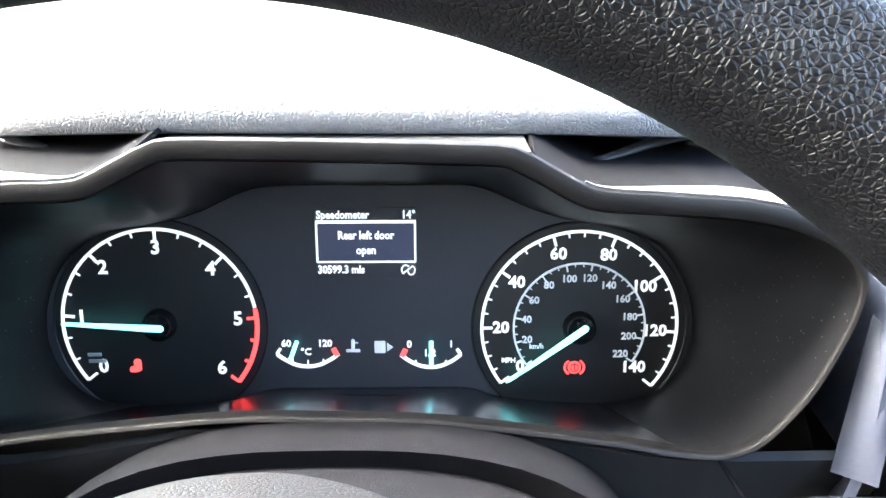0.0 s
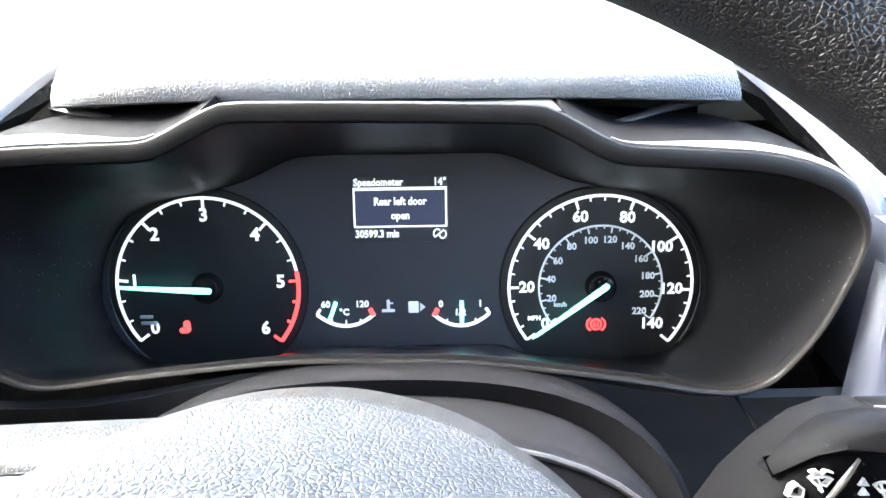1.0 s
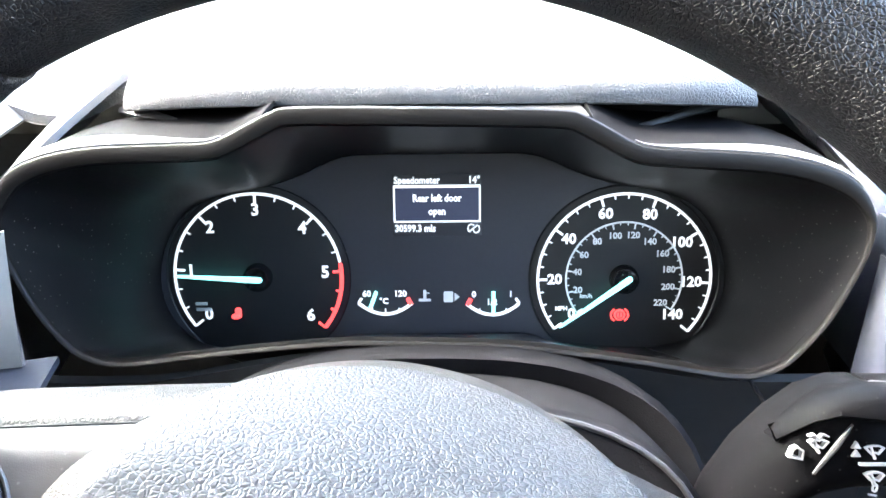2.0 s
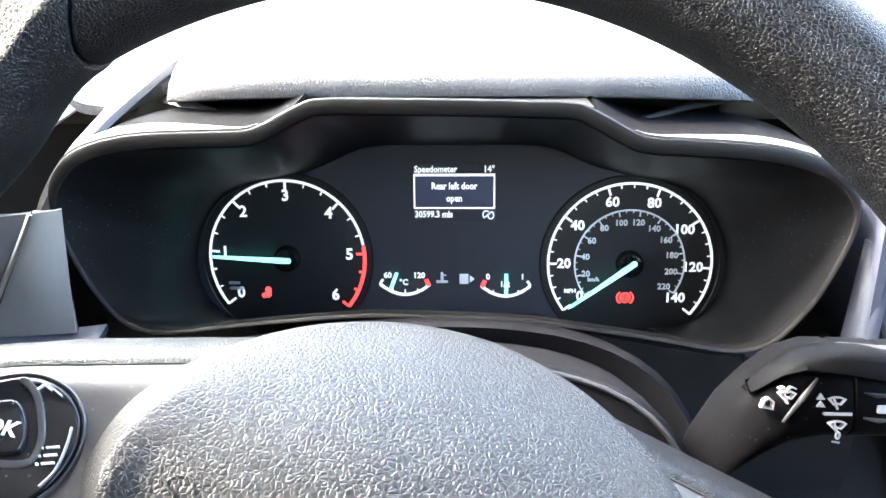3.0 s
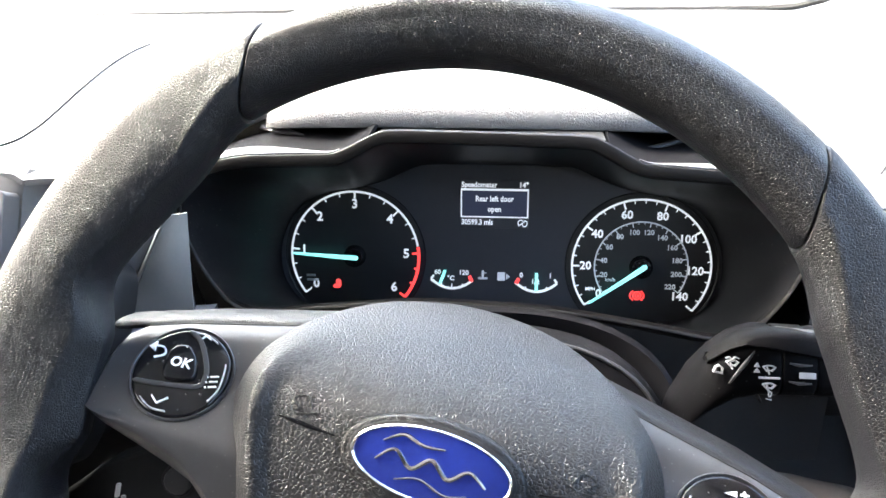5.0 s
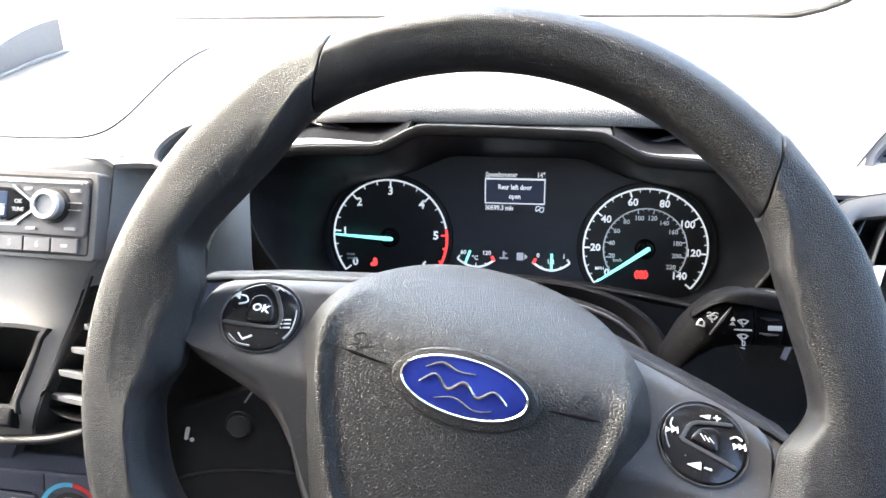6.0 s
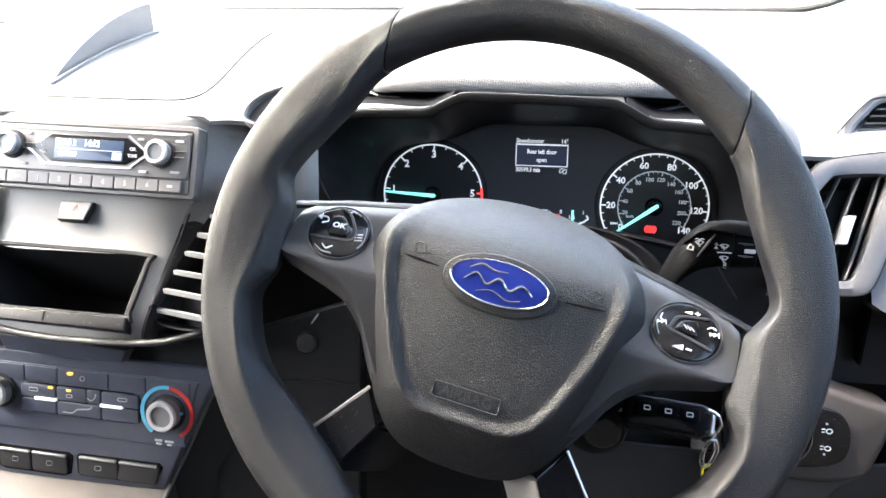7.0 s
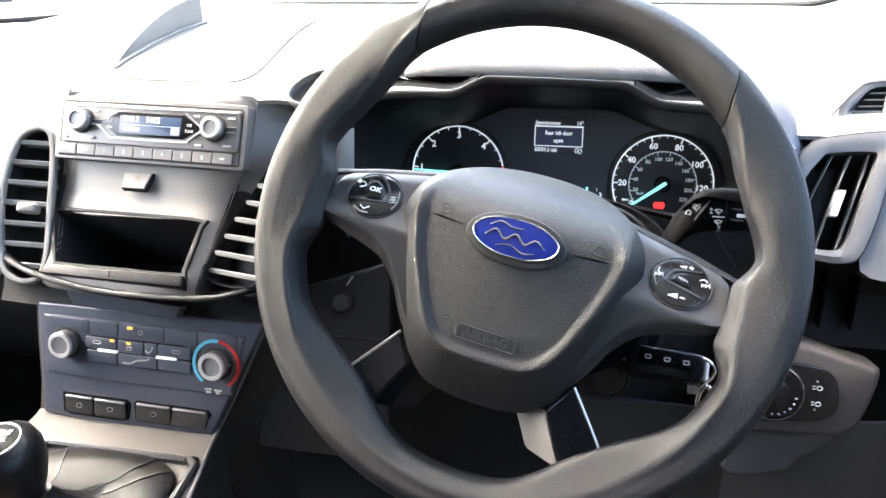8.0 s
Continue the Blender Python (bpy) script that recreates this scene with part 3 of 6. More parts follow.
for v in range(7):
    g = radians(ang(v))
    rr = TR - (0.0095 if v not in (0, 6) else 0.0088)
    words(str(v), TX + rr * math.cos(g) + (0.0015 if v == 0 else -0.0015 if v == 6 else 0), TY + rr * math.sin(g) + (0.0018 if v in (0, 6) else 0), 0.0098, 0.0008, rev, MARK, "numeral")
part("unit_bar", slab(rrect(-0.1335, 0.0052, 0.0072, 0.0019, 0.0004), 0.0006, 0.0010, 0.0002), PRINT_GREY, rev)
part("unit_bar", slab(rrect(-0.1322, 0.0017, 0.0092, 0.0019, 0.0004), 0.0006, 0.0010, 0.0002), PRINT_GREY, rev)
needle("needle", TX, TY, 177.5, 0.0475, rev)

speed = dial(SX, SY, SR, 0.0540)
k2 = 257.0 / 140
mph = lambda v: 217.0 - k2 * v
kmh = lambda v: 217.0 - k2 / 1.609 * v
part("scale_ring", arc(SX, SY, SR, 217, -40, 0.0015, 0.0005, 0.0011, 90), MARK, speed)
part("inner_ring", arc(SX, SY, 0.0334, 217, kmh(220), 0.0010, 0.0005, 0.0011, 70), MARK_DIM, speed)
for i in range(0, 29):
    big = i % 4 == 0
    part("tick", tick(SX, SY, SR - (0.0055 if big else 0.0028), SR, mph(i * 5), 0.0013 if big else 0.0008, 0.0006, 0.0011), MARK, speed)
for i in range(0, 34):
    big = i % 3 == 0
    part("tick", tick(SX, SY, 0.0334 - (0.0036 if big else 0.0018), 0.0334, kmh(i * 20 / 3), 0.0008 if big else 0.0005, 0.0006, 0.0011), MARK_DIM, speed)
for v in range(0, 141, 20):
    g = radians(mph(v))
    rr = SR - (0.0098 if v < 100 else 0.0112)
    words(str(v), SX + rr * math.cos(g) + (0.0020 if v == 0 else -0.001 if v == 140 else 0), SY + rr * math.sin(g) + (0.0030 if v in (0, 140) else 0), 0.0084, 0.0008, speed, MARK, "numeral")
for v in range(20, 221, 20):
    g = radians(kmh(v))
    rr = 0.0334 - (0.0062 if v < 100 else 0.0074)
    words(str(v), SX + rr * math.cos(g), SY + rr * math.sin(g), 0.0052, 0.0008, speed, MARK_DIM, "small_numeral")
words("MPH", 0.0790, 0.0010, 0.0036, 0.0008, speed, MARK, "unit_lettering")
words("km/h", 0.0932, 0.0085, 0.0036, 0.0008, speed, MARK_DIM, "unit_lettering")
needle("needle", SX, SY, 216.5, 0.0465, speed)


def small_gauge(x0, x1, ylo, red_side, marks, point, parent):
    """A shallow curved gauge with end marks, one in red, and its pointer."""
    pts = [(x0 + (x1 - x0) * i / 24, ylo + 0.0068 * (2 * i / 24 - 1) ** 2) for i in range(25)]
    bar = part("gauge_arc", strip(pts, 0.0018, 0.0004, 0.0010), MARK, parent, "curved white gauge scale")
    bm = bmesh.new()
    for i in (6, 12, 18):
        x, y = pts[i]
        strip([(x, y), (x, y + 0.0034 if i == 12 else y + 0.0022)], 0.0008, 0.0004, 0.0010, bm)
    e = pts[0] if red_side > 0 else pts[-1]
    strip([e, (e[0] + (0.002 if red_side > 0 else -0.002), e[1] + 0.0030)], 0.0016, 0.0004, 0.0010, bm)
    part("gauge_ticks", bm, MARK, bar)
    e = pts[-1] if red_side > 0 else pts[0]
    part("red_mark", strip([(e[0] - 0.0006 * red_side, e[1] - 0.0010), (e[0] - 0.0026 * red_side, e[1] + 0.0030)], 0.0024, 0.0005, 0.0012), RED, bar)
    part("gauge_pointer", tube([(*point[0], 0.0030), (*point[1], 0.0030)], 0.0011, 8), CYAN, bar, "short turquoise pointer")
    for body, x, y in marks:
        words(body, x, y, 0.0050, 0.0006, bar, MARK, "numeral")


small_gauge(-0.0400, -0.0083, -0.0018, 1, (("60", -0.0350, 0.0105), ("120", -0.0152, 0.0105), ("°C", -0.0250, 0.0060)), ((-0.0330, 0.0022), (-0.0290, 0.0125)), cluster)
small_gauge(0.0236, 0.0545, -0.0025, -1, (("0", 0.0280, 0.0098), ("1", 0.0495, 0.0098), ("1/2", 0.0385, 0.0050)), ((0.0393, -0.0015), (0.0393, 0.0122)), cluster)
# small symbols between the gauges: coolant and fuel pump
bm = slab(rrect(-0.0008, 0.0066, 0.0072, 0.0016, 0.0005), 0.0004, 0.0009, 0.0002)
slab(rrect(-0.0008, 0.0098, 0.0018, 0.0060, 0.0008), 0.0004, 0.0009, 0.0002, bm=bm)
slab(rrect(0.0010, 0.0108, 0.0020, 0.0008, 0.0003), 0.0004, 0.0009, 0.0002, bm=bm)
part("coolant_symbol", bm, MARK_DIM, cluster)
bm = slab(rrect(0.0130, 0.0085, 0.0056, 0.0064, 0.0006), 0.0004, 0.0009, 0.0002)
slab([(0.0166, 0.0060), (0.0196, 0.0084), (0.0166, 0.0108)], 0.0004, 0.0009, 0.0002, bm=bm)
part("fuel_symbol", bm, MARK_DIM, cluster)
# warning lamps
bm = slab(rrect(-0.1118, -0.0006, 0.0038, 0.0066, 0.0016), 0.0006, 0.0012, 0.0003)
slab(rrect(-0.1134, -0.0028, 0.0050, 0.0030, 0.0012), 0.0006, 0.0013, 0.0003, bm=bm)
part("belt_lamp", bm, RED, cluster, "lit red seat belt warning lamp")
bm = slab(ellipse(0.1130, -0.0030, 0.0034, n=28), 0.0006, 0.0010, 0.0002)
strip(ellipse(0.1130, -0.0030, 0.0050, 0.0042, n=14, start=125, sweep=110), 0.0010, 0.0006, 0.0012, bm)
strip(ellipse(0.1130, -0.0030, 0.0050, 0.0042, n=14, start=-55, sweep=110), 0.0010, 0.0006, 0.0012, bm)
lamp = part("brake_lamp", bm, RED, cluster, "lit red brake warning lamp")
part("lamp_mark", frame_ring(ellipse(0.1130, -0.0030, 0.0022, n=24), 0.0005, 0.0010, 0.0014, 0.0001), WELL, lamp)
part("lamp_mark", slab(rrect(0.1130, -0.0028, 0.0006, 0.0030, 0.0002), 0.0010, 0.0014, 0.0001), WELL, lamp)
# message display
screen_part = part("display", slab(rrect(0.0072, 0.0628, 0.0510, 0.0360, 0.001), -0.0006, 0.0003, 0.0002), DIAL, cluster, "dark message display with white text")
part("message_box", slab(rrect(0.0072, 0.0634, 0.0480, 0.0195, 0.0004), 0.0002, 0.0005, 0.0001), LCD, screen_part)
part("message_frame", frame_ring(rrect(0.0072, 0.0634, 0.0500, 0.0210, 0.0006), 0.0010, 0.0003, 0.0007, 0.0001), MARK, screen_part)
words("Speedometer", -0.0172, 0.0771, 0.0056, 0.0005, screen_part, MARK, "lettering", 0, "LEFT", 0.86)
words("14°", 0.0320, 0.0771, 0.0056, 0.0005, screen_part, MARK, "lettering", 0, "RIGHT", 0.9)
words("Rear left door", 0.0072, 0.0668, 0.0058, 0.0006, screen_part, MARK, "lettering", 0, "CENTER", 0.84)
words("open", 0.0072, 0.0592, 0.0058, 0.0006, screen_part, MARK, "lettering", 0, "CENTER", 0.84)
words("30599.3 mls", -0.0172, 0.0493, 0.0056, 0.0005, screen_part, MARK, "lettering", 0, "LEFT", 0.86)
bm = strip(ellipse(0.0268, 0.0492, 0.0020, 0.0024, n=10, start=40, sweep=200), 0.0007, 0.0003, 0.0006)
strip([(0.0256, 0.0474), (0.0304, 0.0512)], 0.0007, 0.0003, 0.0006, bm)
strip(ellipse(0.0296, 0.0490, 0.0018, 0.0024, n=10, start=180, sweep=230), 0.0007, 0.0003, 0.0006, bm)
part("status_symbol", bm, MARK, screen_part)
part("header_rule", slab(rrect(0.0072, 0.0742, 0.0500, 0.0006, 0.0002), 0.0003, 0.0006, 0.0001), MARK, screen_part)

# ---- steering wheel ----
SPIN = -12.5
WHEEL = pose(-0.0200, 0.0665, 0.8758, 64.16) @ pose(-0.0022, 0, 0, 0, 0, SPIN)
wheel = empty("steering_wheel", WHEEL, "black grained steering wheel with round button pads, turned slightly clockwise", "steering wheel")
RM, RT = 0.1725, 0.0157
SEAM_X = 0.107   # the upper section ends in upright joints this far from the middle


def bulge(a):
    """How far the rim's inner side reaches inwards at the angle a, where spokes meet it."""
    e = 0.0
    for c, flat, fade, amount in ((-1.5, 7.0, 9.0, 0.0150), (181.5, 7.0, 9.0, 0.0150), (-53.0, 3.0, 24.0, 0.0140), (-127.0, 3.0, 24.0, 0.0140)):
        d = abs((a - c + 180) % 360 - 180)
        e += amount * (1 - ease(flat, flat + fade, d))
    return e


LEAF = ((50, 60, 104), (44, 50, 124), (36, 40, 142), (25, 36, 152), (10, 40, 150), (-5, 48, 140), (-20, 56, 128), (-40, 64, 118), (-90, 74, 108))


def rim_point(a, g, scale, grip):
    """A point of the rim at the angle a round the wheel and g round its section: softly squared, with a leaf-shaped flat on the
    grips between two soft ridges, and reaching in at the spokes."""
    u, w = math.cos(g), math.sin(g)
    fold = (a + 180) % 360 - 180
    fold = fold if abs(fold) <= 90 else (180 - fold if fold > 0 else -180 - fold)
    leaf = ease(49, 36, fold) * ease(-60, -5, fold)
    p = 2.4 + 0.7 * leaf if grip else 2.25
    m = (abs(u) ** p + abs(w) ** p) ** (-1 / p)
    du, dw = u * m * RT * scale, w * m * RT * 1.02 * scale
    if grip and w < 0:
        dw *= 1.0 + 0.7 * ease(46, 30, fold)
    e = bulge(a)
    if du < 0:
        dw *= 1 - 0.22 * min(1, e / 0.017) * (-u)
        du -= e * (-u) ** (3.0 if w > 0 else 1.0)
        if grip:
            du -= 0.0055 * ease(47, 34, fold) * ease(12, 28, fold) * -u
    if grip:
        stops = [r[0] for r in LEAF][::-1]
        outer = radians(float(np.interp(fold, stops, [r[1] for r in LEAF][::-1])))
        inner = radians(float(np.interp(fold, stops, [r[2] for r in LEAF][::-1])))
        sharp = (0.35 + 0.65 * ease(-70, 10, fold)) * ease(56, 40, fold)
        ridge = sharp * (0.0019 * math.exp(-((g - inner) / 0.17) ** 2) + 0.0009 * math.exp(-((g - outer) / 0.20) ** 2)
                         - 0.0009 * math.exp(-((g - 0.5 * (inner + outer)) / max(0.16, 0.42 * (inner - outer))) ** 2)
                         - 0.0016 * math.exp(-((g - inner - 0.42) / 0.26) ** 2))
    else:
        ridge = 0.0015 * math.exp(-((g - radians(74)) / 0.30) ** 2)
    r = RM + du
    return (r * math.cos(radians(a)), r * math.sin(radians(a)), dw + ridge * scale)


def joint_angle(g, scale):
    """The angle at which the rim's skin at g meets the plane of the upright joint."""
    u, w = math.cos(g), math.sin(g)
    m = (abs(u) ** 2.4 + abs(w) ** 2.4) ** (-1 / 2.4)
    return math.degrees(math.acos(SEAM_X / (RM + u * m * RT * scale)))


def rim_section(full, grip):
    rings = []
    n = 190 if grip else 56
    turn = [2 * math.pi * k / 72 for k in range(72)]
    starts = [joint_angle(g, full) for g in turn]
    for i in range(-2, n + 3):
        k = min(1.0, max(0.0, i / n))
        shrink = full * (0.93 if i in (-2, n + 2) else 0.975 if i in (-1, n + 1) else 1.0)
        extra = (-0.30 if i < -1 else -0.2 if i < 0 else 0.30 if i > n + 1 else 0.2 if i > n else 0.0)
        ring = []
        for g, s in zip(turn, starts):
            if grip:
                lo, hi = 180 - s + 0.45, 360 + s - 0.45
            else:
                lo, hi = s + 0.25, 180 - s - 0.25
            ring.append(rim_point(lo + (hi - lo) * k + extra, g, shrink, grip))
        rings.append(ring)
    return loft(rings, cap_start=True, cap_end=True)


part("rim_upper", rim_section(0.985, False), RIM, wheel, "grained upper rim section")
part("rim_grip", rim_section(1.015, True), RIM, wheel, "grained hand grip section of the rim")
joints = part("rim_joint", loft([[rim_point(joint_angle(g, 0.90) + d, g, 0.90, False) for g in [2 * math.pi * k / 40 for k in range(40)]] for d in (-0.9, 0.9)]), BLACK, wheel, "dark joint between rim sections")
bm = bmesh.new()
bm.from_mesh(joints.data)
bmesh.ops.scale(bm, vec=(-1, 1, 1), verts=bm.verts)
part("rim_joint", bm, BLACK, wheel, "dark joint between rim sections")


def spline(pts, per):
    """Catmull-Rom through a closed ring of points, per steps between each two."""
    P = [Vector(p) for p in pts]
    m = len(P)
    out = []
    for i in range(m):
        p0, p1, p2, p3 = P[i - 1], P[i], P[(i + 1) % m], P[(i + 2) % m]
        for k in range(per):
            t = k / per
            out.append(tuple(0.5 * ((2 * p1) + (p2 - p0) * t + (2 * p0 - 5 * p1 + 4 * p2 - p3) * t * t + (3 * p1 - p0 - 3 * p2 + p3) * t ** 3)))
    return out


cover_half = [(0, 0.0635), (0.020, 0.0622), (0.042, 0.0570), (0.060, 0.0480), (0.074, 0.0360), (0.0832, 0.0220), (0.0866, 0.0060), (0.0848, -0.0120), (0.0796, -0.0310), (0.0735, -0.0490), (0.0635, -0.0740), (0.0520, -0.0930),
              (0.0370, -0.1055), (0.0190, -0.1100), (0, -0.1110)]
ridge_half = [(0, 0.0510), (0.0175, 0.0500), (0.036, 0.0465), (0.052, 0.0415), (0.0655, 0.0340), (0.0732, 0.0225), (0.0742, 0.0090), (0.0708, -0.0080), (0.0648, -0.0260), (0.0575, -0.0430), (0.0478, -0.0630), (0.0390, -0.0738),
              (0.0275, -0.0795), (0.0135, -0.0808), (0, -0.0808)]
COVER_LINE = spline(mirror(cover_half), 7)
RIDGE_LINE = spline(mirror(ridge_half), 7)


def fall(y):
    """How far cover and spokes curve away from the driver above the emblem."""
    return 0.052 * max(0.0, (y - 0.008) / 0.048) ** 2.0


def face_z(x, y):
    """The height of the cover's gently domed middle."""
    return 0.0074 - 0.0030 * min(1.3, (x / 0.078) ** 2 + ((y + 0.012) / 0.078) ** 2) - fall(y)


def cover_ring(g, tuck=0.0):
    """One ring of the cover: g from 0 in the middle over 1 on the raised ridge to 2 at the outer edge of its sloping collar.
    The ridge fades out towards the top, where all rolls away."""
    ring = []
    for c, r in zip(COVER_LINE, RIDGE_LINE):
        low = 1 - ease(0.016, 0.040, r[1])
        if g <= 1:
            x, y = r[0] * g, -0.016 + (r[1] + 0.016) * g
            lift = low * (0.0026 * ease(0.86, 0.975, g) - 0.0004 * ease(0.985, 1.0, g))
            z = face_z(x, y) + lift
        else:
            k = g - 1
            x, y = r[0] + (c[0] - r[0]) * k, r[1] + (c[1] - r[1]) * k
            z = face_z(x, y) + low * (0.0022 - 0.0165 * k ** 1.12) - 0.003 * k * k * (1 - low)
        ring.append((x, y, z - tuck))
    return ring


rings = [cover_ring(1.90, 0.040), cover_ring(1.97, 0.018), cover_ring(2.0, 0.004)]
for g in (2.0, 1.97, 1.9, 1.8, 1.65, 1.5, 1.35, 1.2, 1.1, 1.05, 1.02, 1.0, 0.985, 0.97, 0.955, 0.94, 0.92, 0.90, 0.88, 0.86, 0.82, 0.76, 0.7, 0.6, 0.5, 0.4, 0.3, 0.2, 0.1):
    rings.append(cover_ring(g))
cover = part("airbag_cover", loft(rings, cap_end=True), COVER, wheel, "grained shield-shaped airbag cover with a raised ridge")
# dark slits beside the emblem, faint moulded symbols and the moulded word
for sx in (-1, 1):
    line = [(sx * x, 0.0076 - 0.0014 * (1 - k), face_z(x, 0.007) + 0.0001) for x, k in ((0.0390, 0.0), (0.047, 0.3), (0.055, 0.7), (0.0625, 1.0))]
    part("cover_slit", tube(line, [0.0003, 0.0007, 0.0009, 0.0002], 6, squash=0.5), SOFT, cover, "dark moulded slit")
    part("cover_symbol", tube(smooth_line([(sx * x, y, face_z(x, y) + 0.0001) for x, y in ((0.050, 0.0130), (0.053, 0.0172), (0.0585, 0.0150), (0.055, 0.0125), (0.0575, 0.0112))], 18), 0.0004, 6), COVER, cover)
    part("cover_symbol", tube(smooth_line([(sx * x, y, face_z(x, y) + 0.0001) for x, y in ((0.0475, 0.0125), (0.0530, 0.0106), (0.0590, 0.0105))], 12), 0.0004, 6), COVER, cover)
part("word_plate", frame_ring(rrect(-0.0017, -0.0642, 0.0415, 0.0100, 0.0016), 0.0006, 0.0036, 0.0066, 0.0002), SATIN, cover)
words("AIRBAG", -0.0017, -0.0643, 0.0092, 0.0063, cover, SATIN, "moulded_lettering", 0, "CENTER", 1.0)

# oval emblem: blue field, bright rim and a flowing plain mark, in a sunk grained seat
EZ = 0.0078
part("emblem_seat", slab(ellipse(-0.0005, 0.0048, 0.0350, 0.0178, 56), 0.003, EZ + 0.0012, 0.0012), COVER, cover, "grained oval seat")
part("emblem_gap", slab(ellipse(-0.0010, 0.0058, 0.0318, 0.0148, 56), EZ, EZ + 0.0015, 0.0002), WELL, cover)
emblem = part("emblem", slab(ellipse(-0.0010, 0.0060, 0.0296, 0.0130, 56), EZ, EZ + 0.0032, 0.0010, 0.0006), BLUE, cover, "blue oval emblem with a silver rim")
part("emblem_rim", frame_ring(ellipse(-0.0010, 0.0060, 0.0303, 0.0136, 56), 0.0011, EZ + 0.001, EZ + 0.0040, 0.0005), CHROME, emblem, "bright silver oval rim")
bm = bmesh.new()
for w, line in ((0.0008, ((-0.0200, 0.0102), (-0.0130, 0.0140), (-0.0050, 0.0120), (0.0030, 0.0126))),
                (0.0011, ((-0.0215, 0.0030), (-0.0150, 0.0082), (-0.0080, 0.0030), (-0.0010, 0.0078), (0.0060, 0.0026), (0.0130, 0.0072), (0.0200, 0.0030))),
                (0.0006, ((-0.0130, -0.0024), (-0.0040, 0.0000), (0.0060, -0.0032), (0.0140, -0.0014)))):
    pts = smooth_line([(x, y + 0.0006, EZ + 0.0036) for x, y in line], 44)
    tube(pts, [w * (0.45 + 0.55 * math.sin(math.pi * (i + 1) / 46)) for i in range(44)], 8, bm=bm)
part("emblem_mark", bm, CHROME, emblem, "flowing silver mark")

# side spokes: satin panels that lean back towards the top and carry the round button pads
lowx = [0.040, 0.058, 0.066, 0.072, 0.079, 0.087, 0.096, 0.108, 0.125, 0.136, 0.1430, 0.1465]
lowy = [-0.072, -0.084, -0.074, -0.064, -0.050, -0.040, -0.0320, -0.0275, -0.0225, -0.0195, -0.0150, -0.0080]
brinkx = [0.040, 0.058, 0.066, 0.072, 0.079, 0.087, 0.101, 0.1195, 0.136, 0.143, 0.1465]
brinky = [-0.060, -0.072, -0.060, -0.050, -0.038, -0.0280, -0.0190, -0.0145, -0.0125, -0.0105, -0.0045]
topx = [0.030, 0.060, 0.080, 0.100, 0.120, 0.136, 0.1430, 0.1465]
topy = [0.0462, 0.0410, 0.0365, 0.0318, 0.0272, 0.0222, 0.0170, 0.0100]
LEAN = 34.0


def panel_z(y):
    return -0.0125 - 0.66 * (y - 0.0088) if y > -0.012 else 0.0012 + 0.10 * (y + 0.012)


def pad_at(u, v):
    """A place on a button pad from its offset across and up in units of its radius, undoing the wheel's turn."""
    c, s = math.cos(radians(SPIN)), math.sin(radians(SPIN))
    return (0.0205 * (u * c + v * s), 0.0205 * (v * c - u * s))


